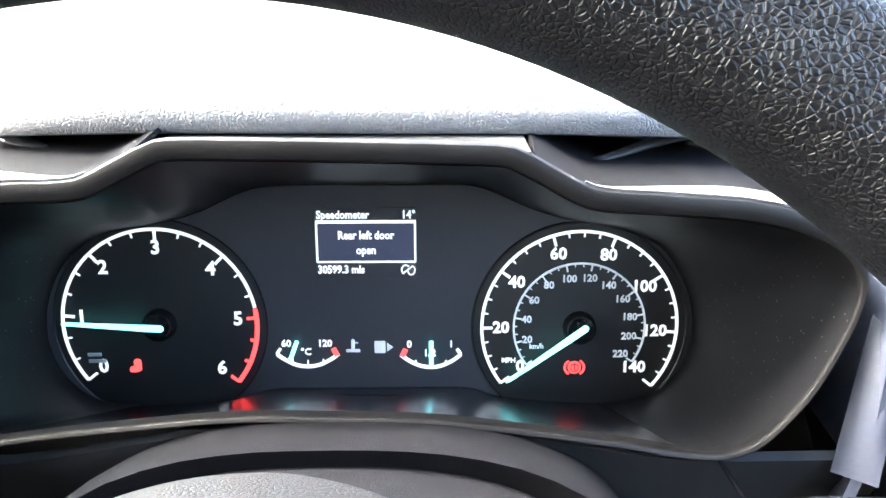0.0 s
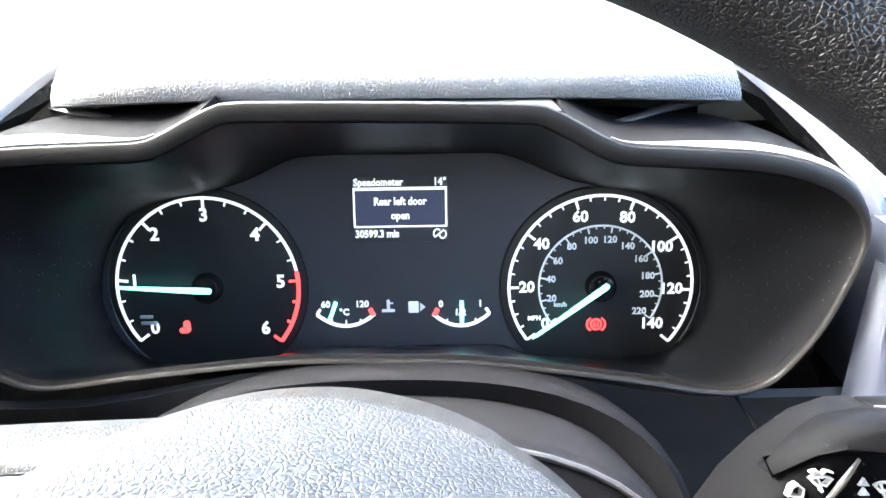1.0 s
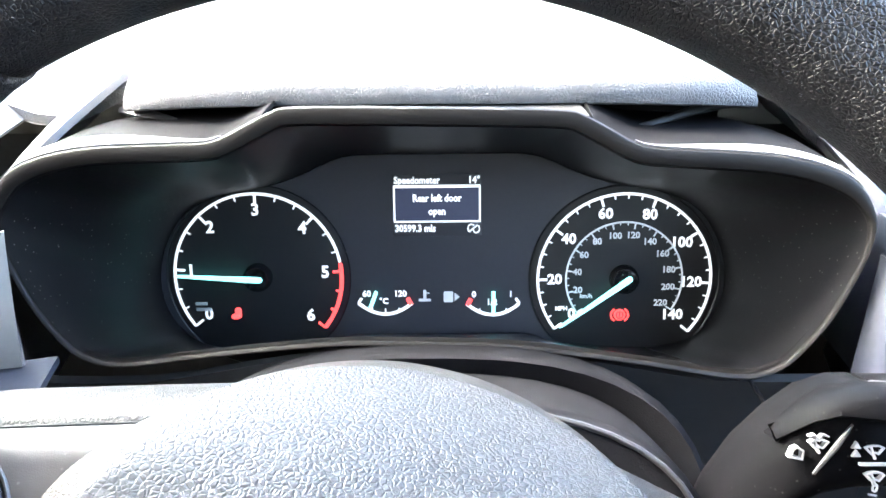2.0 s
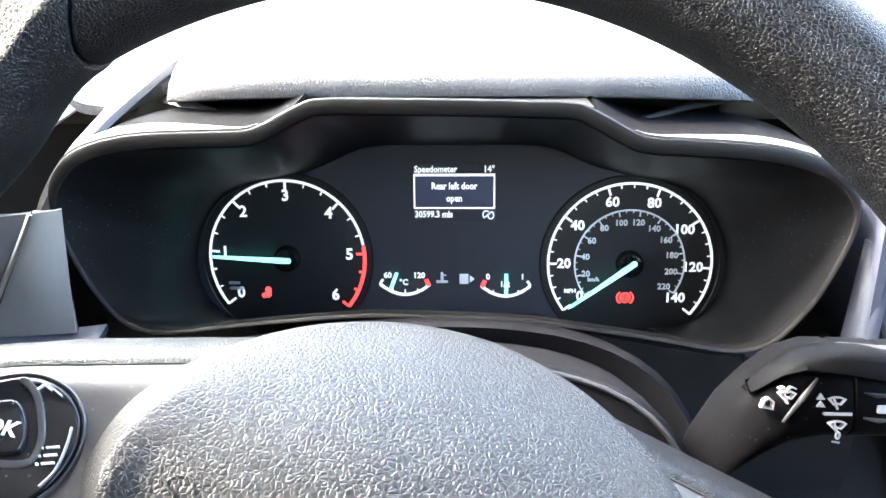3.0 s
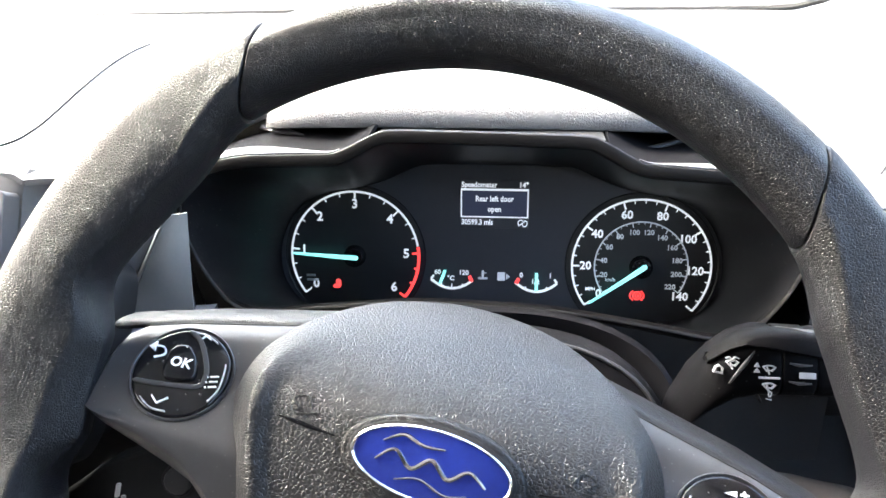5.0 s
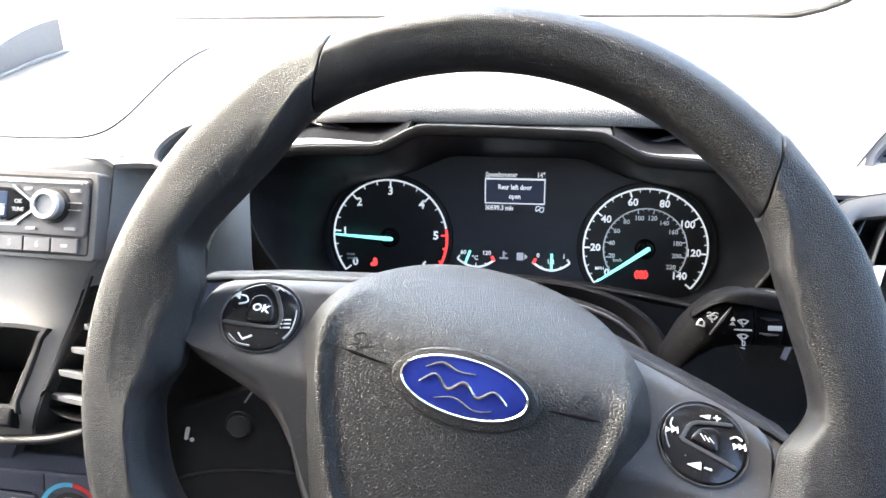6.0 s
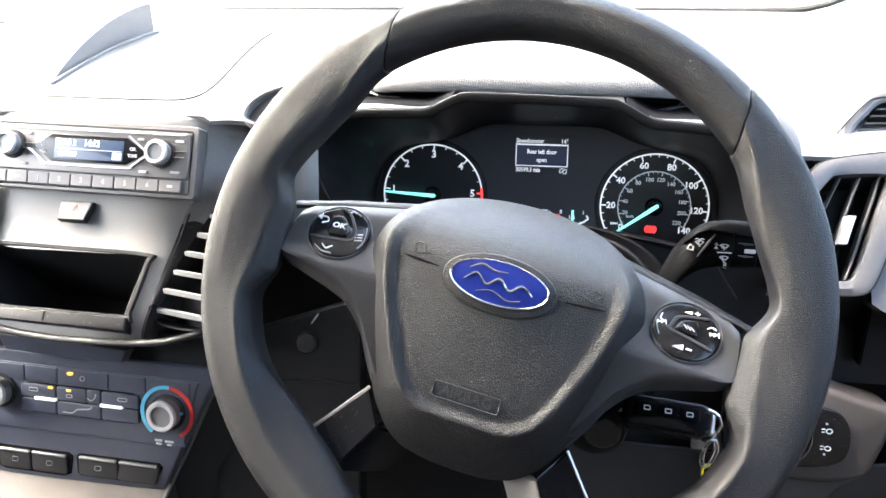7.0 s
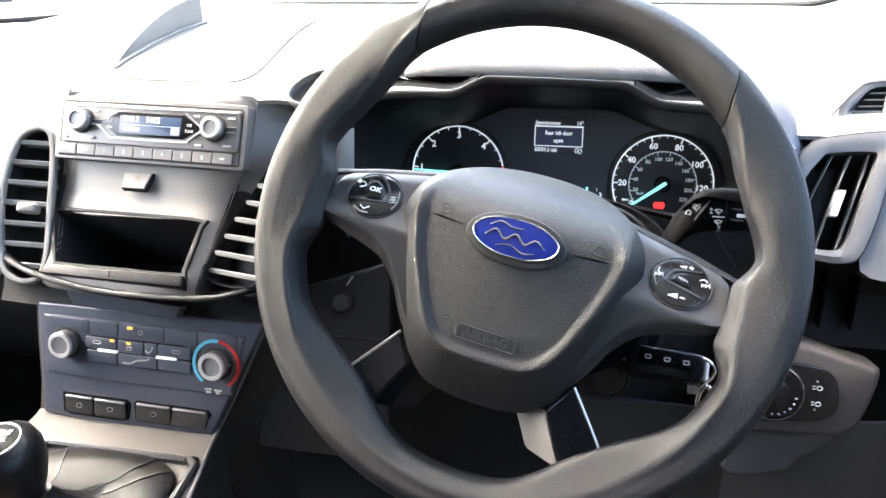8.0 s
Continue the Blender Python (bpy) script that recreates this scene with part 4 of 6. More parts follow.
for sx in (-1, 1):
    rows = []
    for v in range(29):
        row = []
        for u in range(49):
            x = 0.042 + 0.1045 * u / 48
            yl, yb, yt = (float(np.interp(x, ax, ay)) for ax, ay in ((lowx, lowy), (brinkx, brinky), (topx, topy)))
            y = yl + (yb - yl) * v / 6 if v <= 6 else yb + (yt - yb) * (v - 6) / 22
            under = 0.013 * ((6 - v) / 6) ** 1.3 if v < 6 else 0.0
            end = 0.007 * (1 - ease(0.0, 0.005, 0.1470 - x))
            z = panel_z(max(y, yb)) - under - end - 0.004 * max(0.0, 1 - (yt - y) / 0.008) ** 2 - 0.012 * (1 - ease(0.030, 0.066, x))
            row.append((sx * x, y, z))
        rows.append(row)
    spoke = part("side_spoke", sheet(rows if sx > 0 else rows[::-1], 0.010), SATIN, wheel, "satin black spoke panel")
    band = []
    for v in range(9):
        g = v / 8
        row = []
        for u in range(41):
            x = 0.034 + 0.117 * u / 40
            yt = float(np.interp(x, topx + [0.154], topy[:-2] + [0.0205, 0.0190, 0.0175])) + 0.0004
            y = yt + 0.0062 * math.sin(math.pi / 2 * g)
            z = panel_z(yt) - 0.0040 - 0.010 * (1 - math.cos(math.pi / 2 * g)) - 0.024 * g * g - 0.008 * (1 - ease(0.034, 0.066, x))
            row.append((sx * x, y, z))
        band.append(row)
    part("spoke_band", sheet(band if sx > 0 else band[::-1], 0.004), RIM, wheel, "grained upper spoke edge")
    part("spoke_seam", tube([(p[0], p[1] - 0.0003, p[2]) for p in band[0][2:36]], 0.0005, 6), BLACK, wheel)
    pad = part("button_pad", slab(ellipse(0, 0, 0.0200, n=64), -0.012, 0.0020, 0.0016, 0.0006), GLOSS, wheel, "round glossy black button pad")
    pad.matrix_basis = pose(sx * 0.1110, 0.0088, -0.0130, -LEAN)
    part("pad_rim", frame_ring(ellipse(0, 0, 0.0212, n=64), 0.0010, -0.012, 0.0016, 0.0004), SATIN, pad)
    if sx < 0:
        sweep = [pad_at(u, v) for u, v in ((-0.90, -0.26), (-0.40, -0.31), (0.36, -0.33), (0.50, -0.14), (0.46, 0.16), (0.24, 0.66), (-0.06, 0.92))]
        key_line = [pad_at(u, v) for u, v in ((-0.32, -0.16), (0.26, -0.20), (0.28, 0.18), (0.04, 0.54), (-0.30, 0.44))]
    else:
        sweep = [pad_at(u, v) for u, v in ((0.66, -0.62), (0.10, -0.30), (-0.48, 0.00), (-0.46, 0.10), (-0.24, 0.40), (0.10, 0.46), (0.72, 0.44))]
        key_line = [pad_at(u, v) for u, v in ((0.22, -0.24), (0.33, -0.05), (0.30, 0.28), (-0.06, 0.30), (-0.30, 0.06), (-0.20, -0.05))]
    part("centre_frame", tube([(x, y, 0.0028) for x, y in smooth_line(sweep, 48)], [0.0002] + [0.0011] * 46 + [0.0002], 8, squash=0.55), SATIN, pad, "raised glossy sweep")
    part("centre_button", slab(smooth_line(key_line, 44, True), 0.001, 0.0044, 0.0012, 0.0004), GLOSS, pad, "raised glossy centre button")
    ZP, ZQ = 0.0018, 0.0031

    def mark(name, line, w=0.0006, mat=PRINT, z=(ZP, ZQ)):
        pts = [pad_at(u, v) for u, v in line]
        part(name, strip(smooth_line(pts, 14) if len(pts) > 2 else pts, w, *z), mat, pad)

    def shape(name, line, mat=PRINT):
        pts = [pad_at(u, v) for u, v in line]
        part(name, slab(pts, ZP, ZQ, 0.00005), mat, pad)
    if sx < 0:
        ox, oy = pad_at(-0.02, 0.12)
        words("OK", ox, oy, 0.0060, 0.0047, pad, PRINT, "lettering", 4)
        mark("arrow_mark", ((0.20, 0.72), (0.30, 0.82)), 0.0005)
        mark("arrow_mark", ((0.30, 0.82), (0.42, 0.74)), 0.0005)
        mark("arrow_mark", ((-0.44, -0.56), (-0.30, -0.72)), 0.0007)
        mark("arrow_mark", ((-0.30, -0.72), (-0.10, -0.60)), 0.0007)
        mark("return_mark", ((-0.70, 0.52), (-0.48, 0.50), (-0.42, 0.34), (-0.62, 0.26)), 0.0006)
        shape("return_head", ((-0.64, 0.62), (-0.78, 0.50), (-0.64, 0.40)))
        for q in range(3):
            mark("menu_mark", ((0.60, -0.10 - 0.11 * q), (0.76, -0.08 - 0.11 * q)), 0.0005)
            mark("menu_mark", ((0.53, -0.11 - 0.11 * q), (0.56, -0.105 - 0.11 * q)), 0.0006)
        mark("pad_line", ((0.84, 0.20), (0.85, -0.05), (0.80, -0.40), (0.66, -0.62)), 0.0005, PRINT_GREY)
        mark("pad_line", ((0.02, 0.86), (0.30, 0.84), (0.58, 0.66)), 0.0005, PRINT_GREY)
        mark("pad_line", ((-0.66, -0.60), (-0.40, -0.82), (-0.10, -0.88)), 0.0005, PRINT_GREY)
    else:
        for q in range(3):
            part("voice_mark", strip([pad_at(-0.10 + 0.09 * q, 0.14 - 0.04 * q), pad_at(-0.02 + 0.10 * q, -0.02 - 0.03 * q)], 0.0006, 0.0040, 0.0049), PRINT_GREY, pad)
        shape("volume_mark", ((-0.02, 0.62), (0.20, 0.54), (0.22, 0.66)))
        mark("volume_mark", ((0.28, 0.60), (0.44, 0.58)), 0.0007)
        mark("volume_mark", ((0.36, 0.66), (0.36, 0.52)), 0.0007)
        shape("volume_mark", ((-0.46, -0.56), (-0.16, -0.68), (-0.14, -0.50)))
        mark("volume_mark", ((-0.08, -0.62), (0.08, -0.66)), 0.0007)
        mark("phone_mark", ((-0.66, 0.52), (-0.72, 0.34), (-0.58, 0.22)), 0.0006)
        mark("hang_mark", ((0.60, 0.12), (0.74, 0.17), (0.86, 0.08)), 0.0006)
        for u0, v0 in ((-0.84, 0.20), (0.64, -0.08)):
            for q in range(2):
                shape("skip_mark", ((u0 + 0.12 * q, v0 - 0.05), (u0 + 0.11 + 0.12 * q, v0 + 0.02), (u0 + 0.12 * q, v0 + 0.09)))
            mark("skip_mark", ((u0 + 0.26, v0 + 0.09), (u0 + 0.26, v0 - 0.06)), 0.0005)
        mark("pad_line", ((-0.86, 0.20), (-0.84, -0.05), (-0.80, -0.20)), 0.0004, PRINT_GREY)

    # lower spokes: a folded wedge with a glossy outer facet and an inner facet, silver on the right, darkened on the
    # left
    def wedge(pts, bev=0.0014):
        bm = bmesh.new()
        vs = [bm.verts.new((sx * x, y, z)) for x, y, z in pts]
        n = len(vs) // 2
        bm.faces.new(vs[:n])
        bm.faces.new(vs[n:][::-1])
        for q in range(n):
            bm.faces.new((vs[q], vs[(q + 1) % n], vs[n + (q + 1) % n], vs[n + q]))
        bmesh.ops.bevel(bm, geom=[e for e in bm.edges], offset=bev, segments=3, affect="EDGES")
        return bm
    outer = [(0.0640, -0.0790, -0.0140), (0.0910, -0.1130, -0.0120), (0.0700, -0.1345, -0.0060), (0.0505, -0.1000, -0.0080)]
    low = part("lower_spoke", wedge(outer + [(x, y, z - 0.012) for x, y, z in outer]), GLOSS, wheel, "satin black lower spoke facet")
    # Metal strip laid on the edge to paint in its bright reflection.
    part("spoke_edge_glint", tube([(sx * x, y, z + 0.0002) for x, y, z in (outer[1], outer[0])], 0.0011, 8), ALLOY, low, "bright strip in place of the reflection on the bevelled spoke edge")
    inner = [(0.0503, -0.1002, -0.0082), (0.0697, -0.1347, -0.0062), (0.0430, -0.1330, -0.0360), (0.0270, -0.1060, -0.0360)]
    # Both inner facets are silver paint; the left one's shade is painted as gloss black.
    part("spoke_facet", wedge(inner + [(x, y, z - 0.010) for x, y, z in inner]), SILVER if sx > 0 else GLOSS, low, "silver painted spoke facet" if sx > 0 else "")
# back of the hub
part("hub_back", slab([(x * 0.9, -0.022 + (y + 0.022) * 0.75) for x, y in COVER_LINE], -0.085, -0.045, 0.004), BLACK, wheel)

# ---- steering column shroud, stalk, ignition and key ----
column = empty("steering_column", pose(-0.0200, 0.0665, 0.8758, 64.16), "black plastic steering column shroud", "steering column")
rings = []
for d, a, b, lift in ((0.083, 0.084, 0.050, 0.011), (0.0835, 0.0925, 0.0560, 0.011), (0.0860, 0.0950, 0.0580, 0.011), (0.092, 0.0965, 0.0585, 0.011), (0.12, 0.098, 0.060, 0.011), (0.20, 0.100, 0.063, 0.010), (0.30, 0.100, 0.063, 0.010)):
    ring = []
    for k in range(56):
        g = 2 * math.pi * k / 56
        u, w = math.cos(g), math.sin(g)
        m = (abs(u) ** 2.6 + abs(w) ** 2.6) ** (-1 / 2.6)
        ring.append((0.004 + a * u * m, lift - 0.017 + (b if w > 0 else b * 1.5) * w * m, -d))
    rings.append(ring)
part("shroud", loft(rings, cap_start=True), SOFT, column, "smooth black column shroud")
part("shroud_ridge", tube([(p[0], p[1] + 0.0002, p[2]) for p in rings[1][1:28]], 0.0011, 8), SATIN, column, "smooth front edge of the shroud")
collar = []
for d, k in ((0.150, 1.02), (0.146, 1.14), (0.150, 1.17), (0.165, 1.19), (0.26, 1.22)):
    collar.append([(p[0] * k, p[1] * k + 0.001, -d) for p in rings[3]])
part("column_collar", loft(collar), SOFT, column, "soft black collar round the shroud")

stalk = empty("wiper_stalk", pose(0.110, 0.153, 0.882, 90 - 20, 0, 0), "black wiper stalk with white wiper symbols", "stalk")
SECTION = smooth_line([(0.0150, -0.014), (0.0160, -0.006), (0.0150, 0.0050), (0.0118, 0.0110), (0.0060, 0.0138), (-0.0040, 0.0142), (-0.0115, 0.0115), (-0.0145, 0.0030), (-0.0135, -0.012), (0.0, -0.017)], 36, True)


def stalk_ring(x, k, dy=0.0, dz=0.0, squeeze=1.0):
    return [(x, y * k * squeeze + dy, z * k + dz) for y, z in SECTION]


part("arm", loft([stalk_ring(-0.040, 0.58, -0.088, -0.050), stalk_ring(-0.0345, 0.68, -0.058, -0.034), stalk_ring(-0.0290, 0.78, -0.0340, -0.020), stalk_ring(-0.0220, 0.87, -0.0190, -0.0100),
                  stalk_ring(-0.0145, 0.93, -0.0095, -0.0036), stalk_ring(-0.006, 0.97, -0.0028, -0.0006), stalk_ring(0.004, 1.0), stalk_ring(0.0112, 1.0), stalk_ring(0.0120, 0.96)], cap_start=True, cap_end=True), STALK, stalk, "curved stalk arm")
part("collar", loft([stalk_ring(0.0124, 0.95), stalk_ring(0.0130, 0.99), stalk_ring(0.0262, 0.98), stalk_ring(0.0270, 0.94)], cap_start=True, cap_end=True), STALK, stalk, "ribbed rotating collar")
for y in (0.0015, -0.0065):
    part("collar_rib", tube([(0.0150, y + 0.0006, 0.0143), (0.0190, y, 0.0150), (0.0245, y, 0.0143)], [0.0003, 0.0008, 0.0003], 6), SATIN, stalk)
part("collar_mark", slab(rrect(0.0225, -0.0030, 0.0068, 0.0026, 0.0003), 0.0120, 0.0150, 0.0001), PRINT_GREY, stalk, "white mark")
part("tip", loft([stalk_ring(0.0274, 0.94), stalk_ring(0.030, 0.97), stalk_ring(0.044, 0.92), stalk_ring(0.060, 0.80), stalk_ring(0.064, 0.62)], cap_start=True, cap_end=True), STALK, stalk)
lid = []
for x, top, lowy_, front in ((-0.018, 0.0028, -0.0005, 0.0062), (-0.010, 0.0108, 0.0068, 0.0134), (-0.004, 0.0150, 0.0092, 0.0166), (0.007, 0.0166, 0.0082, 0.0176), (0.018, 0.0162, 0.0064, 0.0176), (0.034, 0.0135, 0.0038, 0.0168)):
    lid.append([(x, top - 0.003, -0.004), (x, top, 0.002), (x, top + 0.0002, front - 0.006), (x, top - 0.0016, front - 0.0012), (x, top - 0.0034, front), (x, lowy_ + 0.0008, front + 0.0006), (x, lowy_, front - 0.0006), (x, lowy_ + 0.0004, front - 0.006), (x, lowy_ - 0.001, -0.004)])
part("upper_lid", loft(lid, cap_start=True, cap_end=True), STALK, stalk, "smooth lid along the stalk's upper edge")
part("lid_edge", slab(rrect(0.0230, 0.0, 0.0210, 0.0120, 0.001), 0.0, 0.0012, 0.0006), SATIN, stalk, "shiny plate on the lid").matrix_basis = pose(0, 0.0160, 0.004, -90, 0, -4)
part("face_ridge", tube([(0.0000, 0.0070, 0.0152), (-0.0045, 0.0005, 0.0150), (-0.0098, -0.0080, 0.0128)], [0.0004, 0.0010, 0.0005], 8), SATIN, stalk, "raised ridge")


def screen_symbol(x, y, z, s, parent, washer=False):
    """A windscreen outline, broad above and narrow below, with a wiper across it."""
    fan = ellipse(x, y - s, s * 1.55, s * 1.35, 12, start=52, sweep=76) + ellipse(x, y - s, s * 0.55, s * 0.5, 6, start=128, sweep=-76)
    part("wiper_mark", frame_ring(fan, s * 0.17, z - 0.0020, z, 0.00004), STALK_PRINT, parent)
    part("wiper_mark", strip([(x + s * 0.05, y - s * 1.0), (x - s * 0.35, y + s * 0.15)], s * 0.17, z - 0.0020, z), STALK_PRINT, parent)
    if washer:
        for q in (-1, 1):
            part("spray_mark", strip(smooth_line([(x, y + s * 0.1), (x + q * s * 0.3, y + s * 0.7), (x + q * s * 0.9, y + s * 0.55)], 8), s * 0.14, z - 0.0020, z), STALK_PRINT, parent)


screen_symbol(-0.0090, 0.0015, 0.0146, 0.0031, stalk, True)
part("arrow_mark", frame_ring([(-0.0165, -0.0036), (-0.0125, -0.0044), (-0.0121, -0.0016), (-0.0139, -0.0002), (-0.0155, -0.0010)], 0.0006, 0.0095, 0.0122, 0.0001), STALK_PRINT, stalk)
screen_symbol(0.0064, 0.0000, 0.0152, 0.0031, stalk)
screen_symbol(0.0066, -0.0078, 0.0152, 0.0031, stalk)
part("wiper_mark", strip([(0.0022, -0.0046), (0.0110, -0.0046)], 0.0008, 0.0130, 0.0152), STALK_PRINT, stalk)
for q in range(2):
    part("arrow_mark", slab([(0.0000, -0.0024 + 0.0024 * q), (0.0026, -0.0024 + 0.0024 * q), (0.0013, -0.0004 + 0.0024 * q)], 0.0130, 0.0152, 0.0001), STALK_PRINT, stalk)
words("0", 0.0076, -0.0122, 0.0038, 0.0128, stalk, PRINT_GREY, "lettering", -8)
words("I", 0.0076, -0.0146, 0.0034, 0.0118, stalk, PRINT_GREY, "lettering", 80)

lock = empty("ignition_lock", pose(0.056, 0.118, 0.762, 90, 0, 0), "black round ignition lock on the column", "ignition lock")
part("barrel", loft([[(x, y, z) for x, y in ellipse(-0.014, -0.010, r, n=32)] for z, r in ((-0.05, 0.024), (-0.002, 0.022), (0.002, 0.020))], cap_end=True), BLACK, lock)
part("face", loft([[(x, y, z) for x, y in ellipse(-0.010, -0.008, r, n=32)] for z, r in ((0.002, 0.0140), (0.006, 0.0134), (0.008, 0.0115))], cap_end=True), SATIN, lock)
part("mount", box(-0.06, 0.02, -0.03, 0.03, -0.09, -0.03), BLACK, lock)

key = empty("ignition_key", pose(0.0885, 0.113, 0.7705, 90 - 42, 0, 0) @ pose(0, 0, 0, 0, 0, -5), "black folding car key with three buttons in the lock", "key")
fob = part("fob", slab(rrect(0.0, 0.0, 0.060, 0.0235, 0.0090, 6), -0.010, 0.0060, 0.0030, 0.0008), GLOSS, key, "glossy black key fob")
part("blade", slab(rrect(-0.040, 0.001, 0.022, 0.006, 0.001), -0.002, 0.001, 0.0004), ALLOY, key, "steel key blade")
for q, x in enumerate((-0.014, 0.000, 0.014)):
    b = part("key_button", slab(rrect(x, 0.0025, 0.0128, 0.0092, 0.0022), 0.0050, 0.0072, 0.0006), STALK, fob)
    part("button_mark", frame_ring(rrect(x, 0.0025, 0.0046, 0.0034, 0.0008), 0.0007, 0.0066, 0.0076, 0.0001), PRINT, b)
part("fob_cap", slab(rrect(0.0285, 0.000, 0.0050, 0.0170, 0.0022), -0.008, 0.0064, 0.002), ALLOY, fob, "silver fob end")
into = key.matrix_world.inverted()
wire = smooth_line([(0.1140, 0.108, 0.7815), (0.1195, 0.106, 0.7795), (0.1225, 0.104, 0.7730), (0.1195, 0.104, 0.7660), (0.1150, 0.104, 0.7610), (0.1120, 0.106, 0.7590)], 30)
part("key_ring", tube([into @ Vector(p) for p in wire], 0.0013, 8), CHROME, key, "steel wire loop")
part("clasp", slab(rrect(0, 0, 0.0085, 0.0075, 0.0010), -0.002, 0.0015, 0.0006), ALLOY, key, "small brass-grey clasp").matrix_basis = into @ pose(0.1095, 0.106, 0.7560, 70)
for dx, tilt in ((0.0, 8), (0.0022, -6)):
    link = [Vector((0.1160 + dx + 0.0040 * math.cos(g) + 0.0015 * math.sin(g), 0.104, 0.7500 + 0.0110 * math.sin(g))) for g in [2 * math.pi * k / 28 for k in range(28)]]
    part("ring_link", tube([into @ p for p in link], 0.0008, 8, True), CHROME, key, "steel split ring")
tag_line = [(-0.0050, 0.0050), (0.0000, 0.0095), (0.0030, 0.0060), (0.0052, -0.0010), (0.0020, -0.0085), (-0.0045, -0.0010)]
part("key_tag", frame_ring(tag_line[::-1], 0.0018, -0.0010, 0.0010, 0.0004), YELLOW, key, "yellow key tag").matrix_basis = into @ pose(0.1182, 0.103, 0.7330, 80)

# ---- centre console: fascia, radio, hazard switch, cubby ----
console = empty("centre_console", Matrix.Identity(4), "grey centre console tower with silver fascia", "console")
PROFILE = [(0.2240, 0.9445), (0.2200, 0.9425), (0.2165, 0.9340), (0.2075, 0.908), (0.197, 0.884), (0.1905, 0.868), (0.180, 0.850), (0.160, 0.826), (0.141, 0.804), (0.134, 0.794), (0.1305, 0.785), (0.131, 0.780), (0.137, 0.7765)]
LEFT_X = -0.474


def right_x(z):
    """The fascia's edge towards the driver: upright beside the radio, drawn in round the cubby."""
    return float(np.interp(z, (0.776, 0.794, 0.830, 0.867, 0.884, 0.95), (-0.3185, -0.3150, -0.3070, -0.2975, -0.2845, -0.2780)))


grid = []
for y, z in smooth_line(PROFILE, 72):
    x0, x1 = LEFT_X, right_x(z)
    grid.append([(x0 + (x1 - x0) * (s + 1) / 2, y + 0.010 * s ** 6, z) for s in [-1 + 2 * i / 80 for i in range(81)]])
CUBBY_AT = pose(-0.386, 0.1605, 0.8262, 50)
bm = sheet(grid[::-1], 0.004)
inv = CUBBY_AT.inverted()
gone = []
for fc in bm.faces:
    c = inv @ fc.calc_center_median()
    k = (c.y + 0.031) / 0.0500
    if -0.02 < k < 1.0 and -0.0690 - 0.0135 * k < c.x < 0.0575 + 0.007 * k:
        gone.append(fc)
bmesh.ops.delete(bm, geom=gone, context="FACES")
part("fascia", bm, SILVER, console, "warm silver painted fascia")
# pod top behind the radio with its tray, and its sloping side
grid, slope, seam = [], [], []


def pod_z(y):
    return 0.9445 + 0.0440 * math.sin(math.pi / 2 * min(1.0, (y - 0.224) / 0.23)) - 0.045 * ease(0.46, 0.66, y)


def pod_right(y):
    return right_x(0.95) - 0.022 * (y - 0.224) / 0.24


for j in range(20):
    y = 0.224 + 0.43 * j / 19
    x0, x1 = LEFT_X, pod_right(y)
    grid.append([(x0 + (x1 - x0) * (s + 1) / 2, y, pod_z(y) - 0.004 * ease(0.93, 1.0, abs(s))) for s in [-1 + 2 * i / 36 for i in range(37)]])
    slope.append([(x1 + 0.075 * g, y + 0.012 * g, pod_z(y) - 0.004 - (pod_z(y) - 0.918) * g + 0.010 * math.sin(math.pi * g)) for g in [0.09 * k for k in range(9)]])
part("pod_top", sheet(grid, 0.004), DASH_SMOOTH, console, "smooth grey pod top")
part("pod_side", sheet(slope, 0.004), DASH_SMOOTH, console, "smooth grey sloping pod side")
for d, y in smooth_line([(0.165, 0.250), (0.060, 0.248), (0.028, 0.252), (0.015, 0.272), (0.010, 0.32), (0.006, 0.45)], 50):
    seam.append((pod_right(y) - d, y, pod_z(y) + 0.0004))
part("pod_seam", tube(seam, 0.0007, 6), BLACK, console)
wall = [[(PC - 0.085 + 0.02 * g, 0.27 + 0.16 * g, pod_z(0.27 + 0.16 * g) - 0.006 + h * 0.036 * math.sin(math.pi / 2 * g) ** 0.7) for g in [i / 14 for i in range(15)]] for h in (0, 0.5, 1)]
part("tray_wall", sheet(wall, 0.008), DASH_SMOOTH, console, "raised side wall of the dash tray")
part("tray_step", tube([(PC - 0.0805 + 0.02 * g, 0.272 + 0.158 * g, pod_z(0.272 + 0.158 * g) + 0.001) for g in [i / 10 for i in range(11)]], 0.002, 8), DASH_SMOOTH, console, "rounded foot of the tray wall")
# sides of the tower: pale above, black below
for sx in (-1, 1):
    for run, mat in ((PROFILE[:6], DASH_SMOOTH), (PROFILE[5:-1], BLACK)) if sx < 0 else ((PROFILE[5:-1], BLACK),):
        grid = []
        for y, z in run:
            edge = right_x(z) if sx > 0 else LEFT_X
            grid.append([(edge + sx * 0.055 * g, y + 0.010 + 0.09 * g ** 0.8, z - 0.012 * g) for g in [k / 8 for k in range(9)]])
        part("tower_side", sheet(grid if sx > 0 else grid[::-1], 0.003), mat, console)

# grey side of the tower towards the driver, from the radio's edge back to the dials
grid = []
for y, z in smooth_line(PROFILE[:9], 24):
    w = float(np.interp(z, (0.80, 0.84, 0.87, 0.90, 0.93, 0.953), (0.010, 0.016, 0.026, 0.045, 0.064, 0.075)))
    grid.append([(right_x(z) + w * g, y + 0.008 + 0.06 * g * w / 0.075 - 0.05 * g * g * w / 0.075 * 0.5, z - 0.035 * g * w / 0.075 + 0.006 * math.sin(math.pi * g)) for g in [0.095 * k for k in range(9)]])
fold_row = next(k for k, row in enumerate(grid) if row[0][2] < 0.864)
